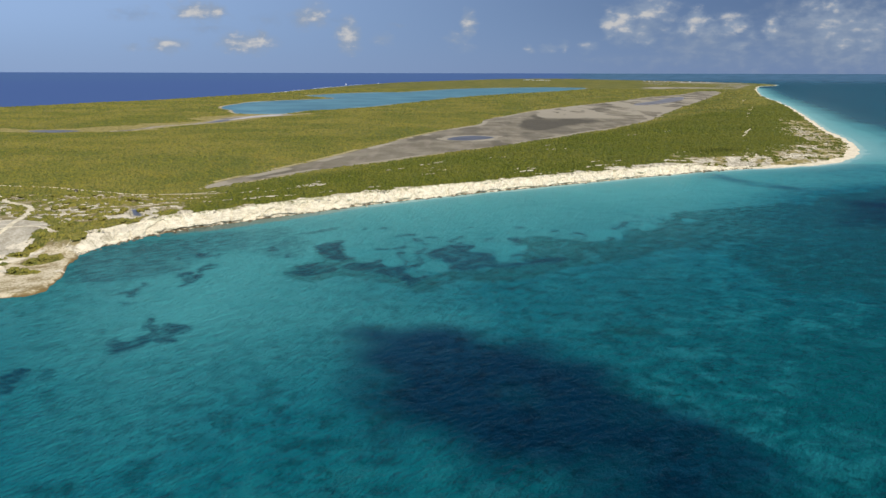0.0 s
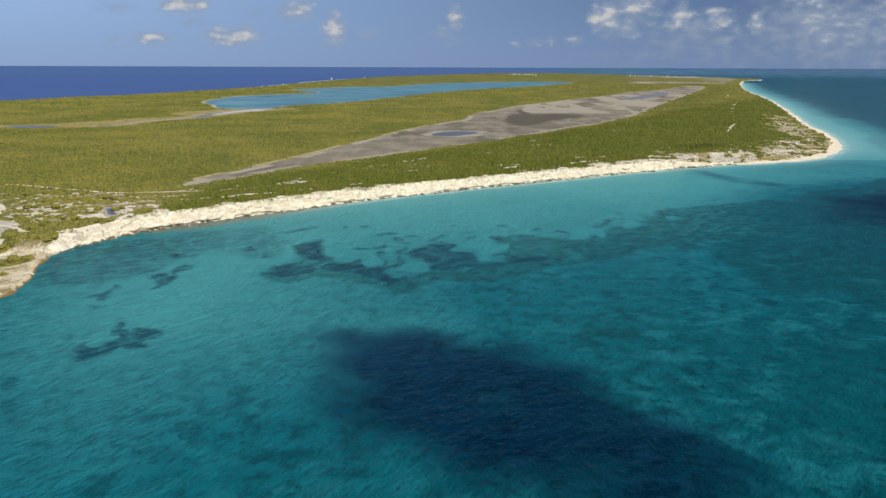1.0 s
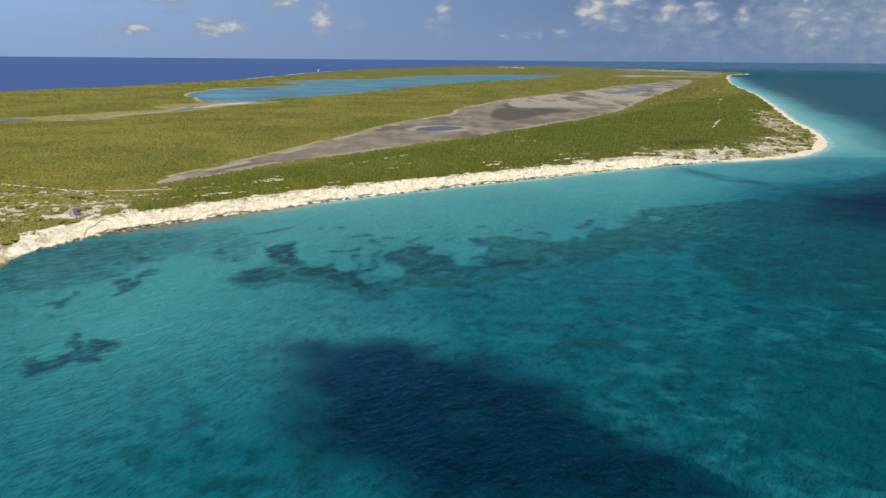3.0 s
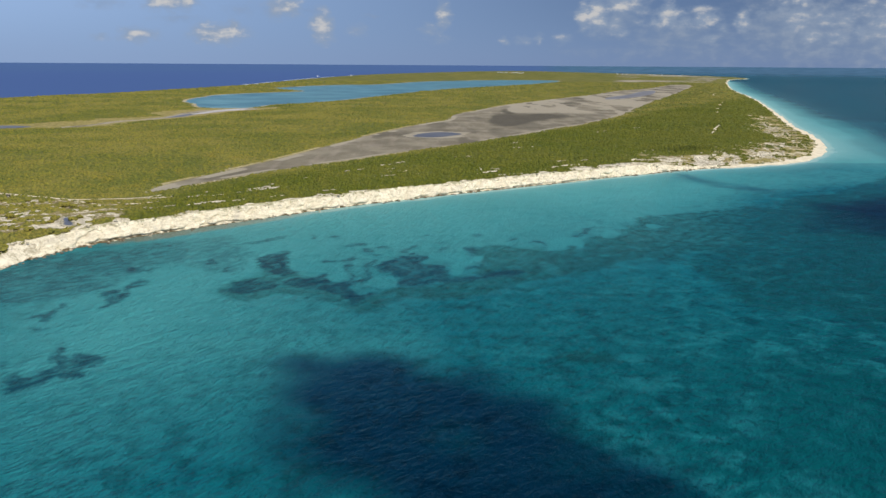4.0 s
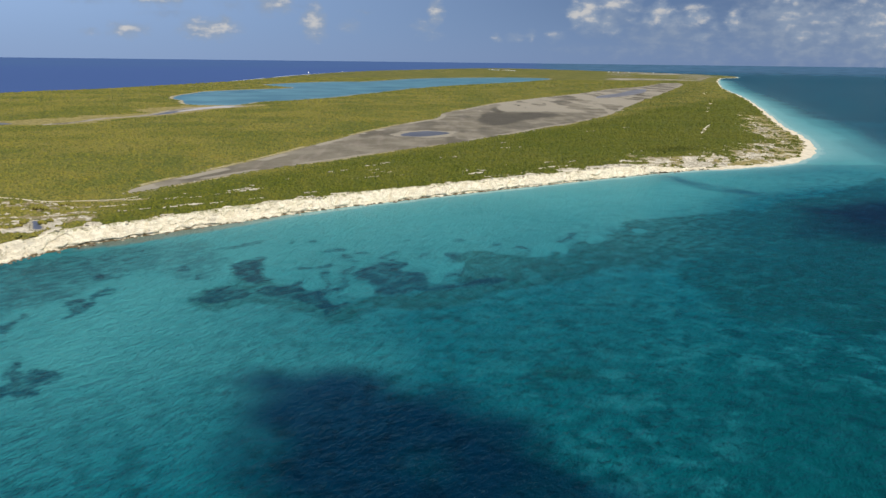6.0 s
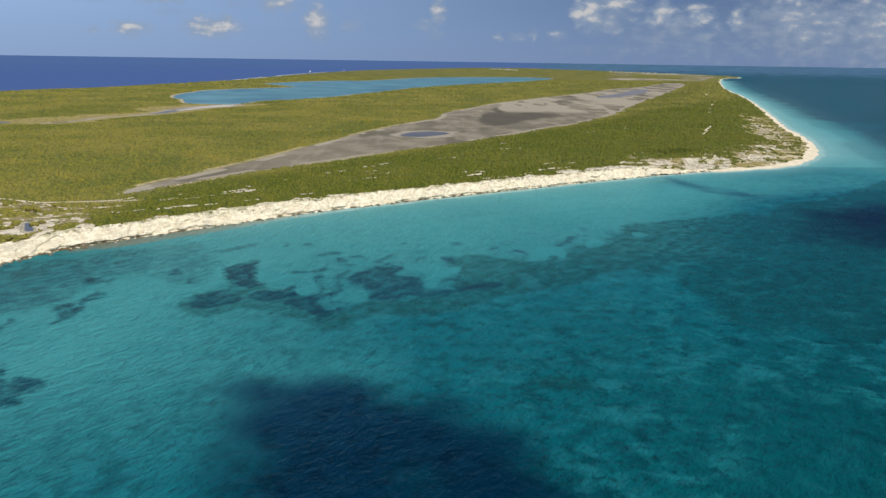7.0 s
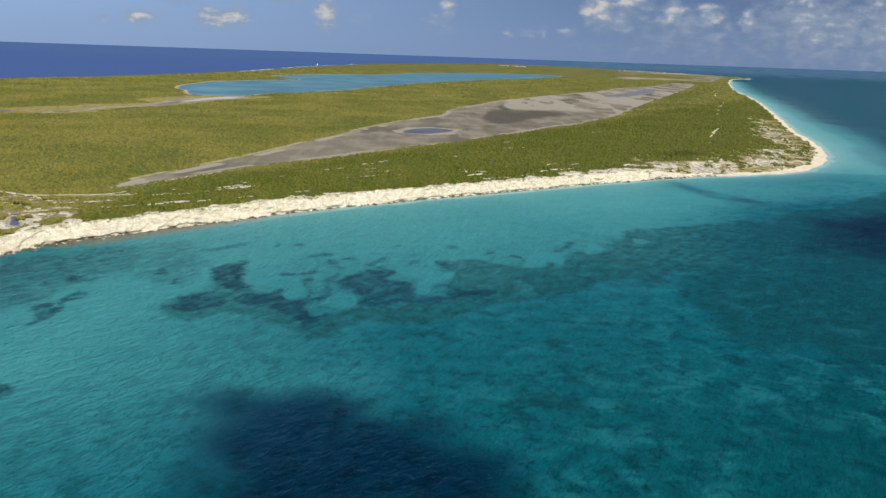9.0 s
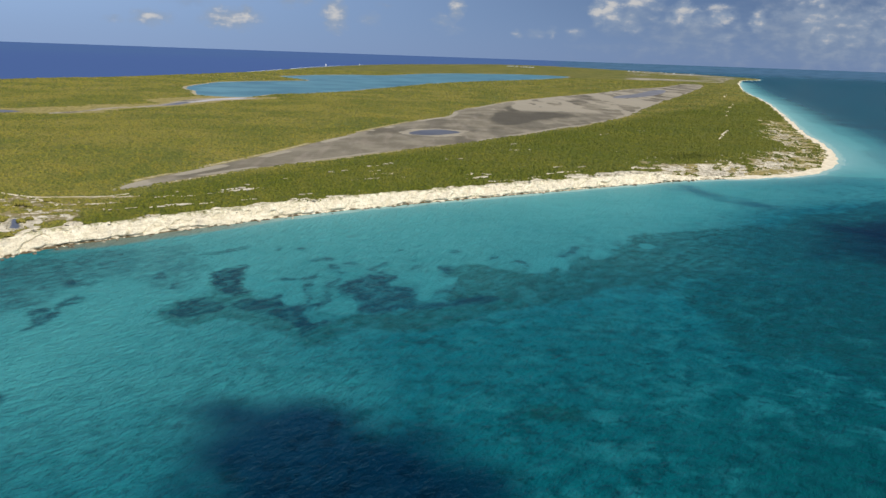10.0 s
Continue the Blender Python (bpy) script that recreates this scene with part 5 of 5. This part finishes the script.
def build_rubble():
    """Loose limestone rubble on the stony flat, the cliff brow and the dune ledges."""
    rng = np.random.default_rng(23)
    x = np.concatenate([rng.uniform(-215, -100, 2800), rng.uniform(100, 390, 16000), rng.uniform(-120, 150, 5000)])
    y = np.concatenate([rng.uniform(225, 320, 2800), rng.uniform(415, 760, 16000), rng.uniform(235, 450, 5000)])
    z, cover, d, cliff = landform(x, y)
    odd = np.maximum(cover["rock"], 0.6 * (1 - cover["scrub"]) * (cover["sand"] < 0.5) * (cover["mud"] < 0.3) * (cover["iron"] < 0.5))
    ok = (rng.random(len(x)) < odd) & (d > np.where(cliff > 0.5, 4.5, 9)) & (cover["pad"] < 0.4) & (np.hypot(x + 123, y - 268) > 9)
    x, y, z = x[ok], y[ok], z[ok]
    k = len(x)
    cube = np.array([(sx, sy, sz) for sx in (-1, 1) for sy in (-1, 1) for sz in (-0.4, 1)], float)
    quad = np.array([(0, 1, 3, 2), (4, 6, 7, 5), (0, 4, 5, 1), (2, 3, 7, 6), (1, 5, 7, 3), (0, 2, 6, 4)])
    r = 0.14 + 0.34 * rng.random(k) ** 3 + 0.0006 * np.maximum(y - 350, 0)
    sh = cube[None] * (1 + rng.normal(0, 0.22, (k, 8, 3))) * np.array([1.5, 1.0, 0.6])
    q = rng.uniform(0, 6.28, k)[:, None]
    px = x[:, None] + (sh[..., 0] * np.cos(q) - sh[..., 1] * np.sin(q)) * r[:, None]
    py = y[:, None] + (sh[..., 0] * np.sin(q) + sh[..., 1] * np.cos(q)) * r[:, None]
    pz = z[:, None] + sh[..., 2] * r[:, None]
    f = (quad[None] + (np.arange(k) * 8)[:, None, None]).reshape(-1, 4)
    me = mesh_of("rubble", np.stack([px, py, pz], -1).reshape(-1, 3), f, RUBBLE)
    tagged(new("rubble", me), "loose pale limestone rubble on stony ground and ledges", "rubble", kind="stuff")


def build_pit():
    """A cut in the limestone, full of water, with a rubble rim."""
    pts = [(-128.6, 275.2), (-125.0, 275.2), (-117.0, 260.8), (-121.0, 260.6)]
    z = max(ground_z(x, y) for x, y in pts) + 0.1
    root = new("flooded_pit")
    bm = bmesh.new()
    bm.faces.new([bm.verts.new((x, y, z)) for x, y in pts])
    part("water", bm, PIT_M, root, "still slate-blue water")
    rng = random.Random(3)
    for i in range(4):
        (ax, ay), (bx, by) = pts[i], pts[(i + 1) % 4]
        for k in range(3 if i % 2 == 0 else 9):
            u = (k + 0.5) / (3 if i % 2 == 0 else 9)
            ob = part("rim_stone", stone_mesh(40 + i * 9 + k, 0.5), PALE_ROCK, root)
            ob.matrix_basis = Matrix.Translation((ax + (bx - ax) * u, ay + (by - ay) * u, z - 0.05)) @ pose(0, 0, 0, 0, 0, rng.uniform(0, 360))
            ob.scale = (rng.uniform(0.7, 1.2), rng.uniform(0.5, 0.8), rng.uniform(0.4, 0.7))
    tagged(root, "flooded rectangular limestone pit with a pale rubble rim", "pit")


def build_shrub(seed):
    """A wind-rounded shrub: short stems and a crown of many small leaf clumps."""
    rng = random.Random(seed)
    root = new("shrub")
    bm = bmesh.new()
    for k in range(5):
        q = rng.uniform(0, 6.28)
        bmesh.ops.create_cone(bm, cap_ends=True, segments=5, radius1=0.09, radius2=0.04, depth=1.2,
                              matrix=Matrix.Translation((0.3 * math.cos(q), 0.3 * math.sin(q), 0.45)) @ pose(0, 0, 0, 25 * math.sin(q), 25 * math.cos(q), 0))
    part("stem", bm, TIMBER, root)
    bm = bmesh.new()
    for k in range(46):
        q, h = rng.uniform(0, 6.28), rng.random() ** 0.7
        r = math.sqrt(max(0.02, 1 - h * h)) * (0.82 + 0.25 * noise.noise(Vector((3 * math.cos(q), 3 * math.sin(q), seed))))
        c = Vector((1.4 * r * math.cos(q), 1.4 * r * math.sin(q), 0.3 + 1.0 * h * (0.9 + 0.2 * rng.random())))
        m = Matrix.Translation(c) @ pose(0, 0, 0, rng.uniform(-30, 30), rng.uniform(-30, 30), rng.uniform(0, 360)) @ Matrix.Diagonal((*[rng.uniform(0.28, 0.5) for _ in range(3)], 1))
        for v in bmesh.ops.create_icosphere(bm, subdivisions=1, radius=1, matrix=m)["verts"]:
            v.co += Vector([rng.uniform(-0.09, 0.09) for _ in range(3)])
    part("crown", bm, BUSH, root)
    return tagged(root, "rounded olive-green shrub on stony ground", "shrub", "shrubs on the stony western flat")


def build_shrubs():
    rng = random.Random(17)
    kinds = [build_shrub(k) for k in range(3)]
    spots = [(-153, 295), (-162, 289), (-148, 296), (-166, 313), (-134, 296), (-167, 262), (-184, 303), (-175, 303), (-130, 265), (-130, 255), (-121, 252), (-198, 308),
             (-130, 214), (-132, 211), (-128, 217), (-131, 216), (-141, 219), (-128, 200), (-131, 200), (-141, 227), (-140, 233), (-139, 241), (-138, 247), (-135, 256)]
    for k in range(26):
        spots.append((rng.uniform(-200, -118), rng.uniform(258, 312)))
    first = set()
    for x, y in spots:
        src = kinds[rng.randrange(3)]
        m = Matrix.Translation((x, y, ground_z(x, y) - 0.1)) @ pose(0, 0, 0, 0, 0, rng.uniform(0, 360))
        ob = src if src not in first else copy_thing(src, m)
        first.add(src)
        ob.matrix_basis = m
        k = rng.uniform(0.7, 1.35)
        ob.scale = (k, k, k * rng.uniform(0.7, 1.0))


for a, b in FAR_STRIPS:
    build_track(np.array([a, ((a[0] + b[0]) / 2 - 2, (a[1] + b[1]) / 2), b], float), 0.9 + a[1] / 900, "bare pale marl strip cut through the far scrub")
build_rubble()
build_pit()
build_hut(-173.5, 319)
build_shrubs()
build_stones()
build_houses()
build_sailboat(-502, 3613, 0.55)
build_sailboat(-371, 4015, 0.42)
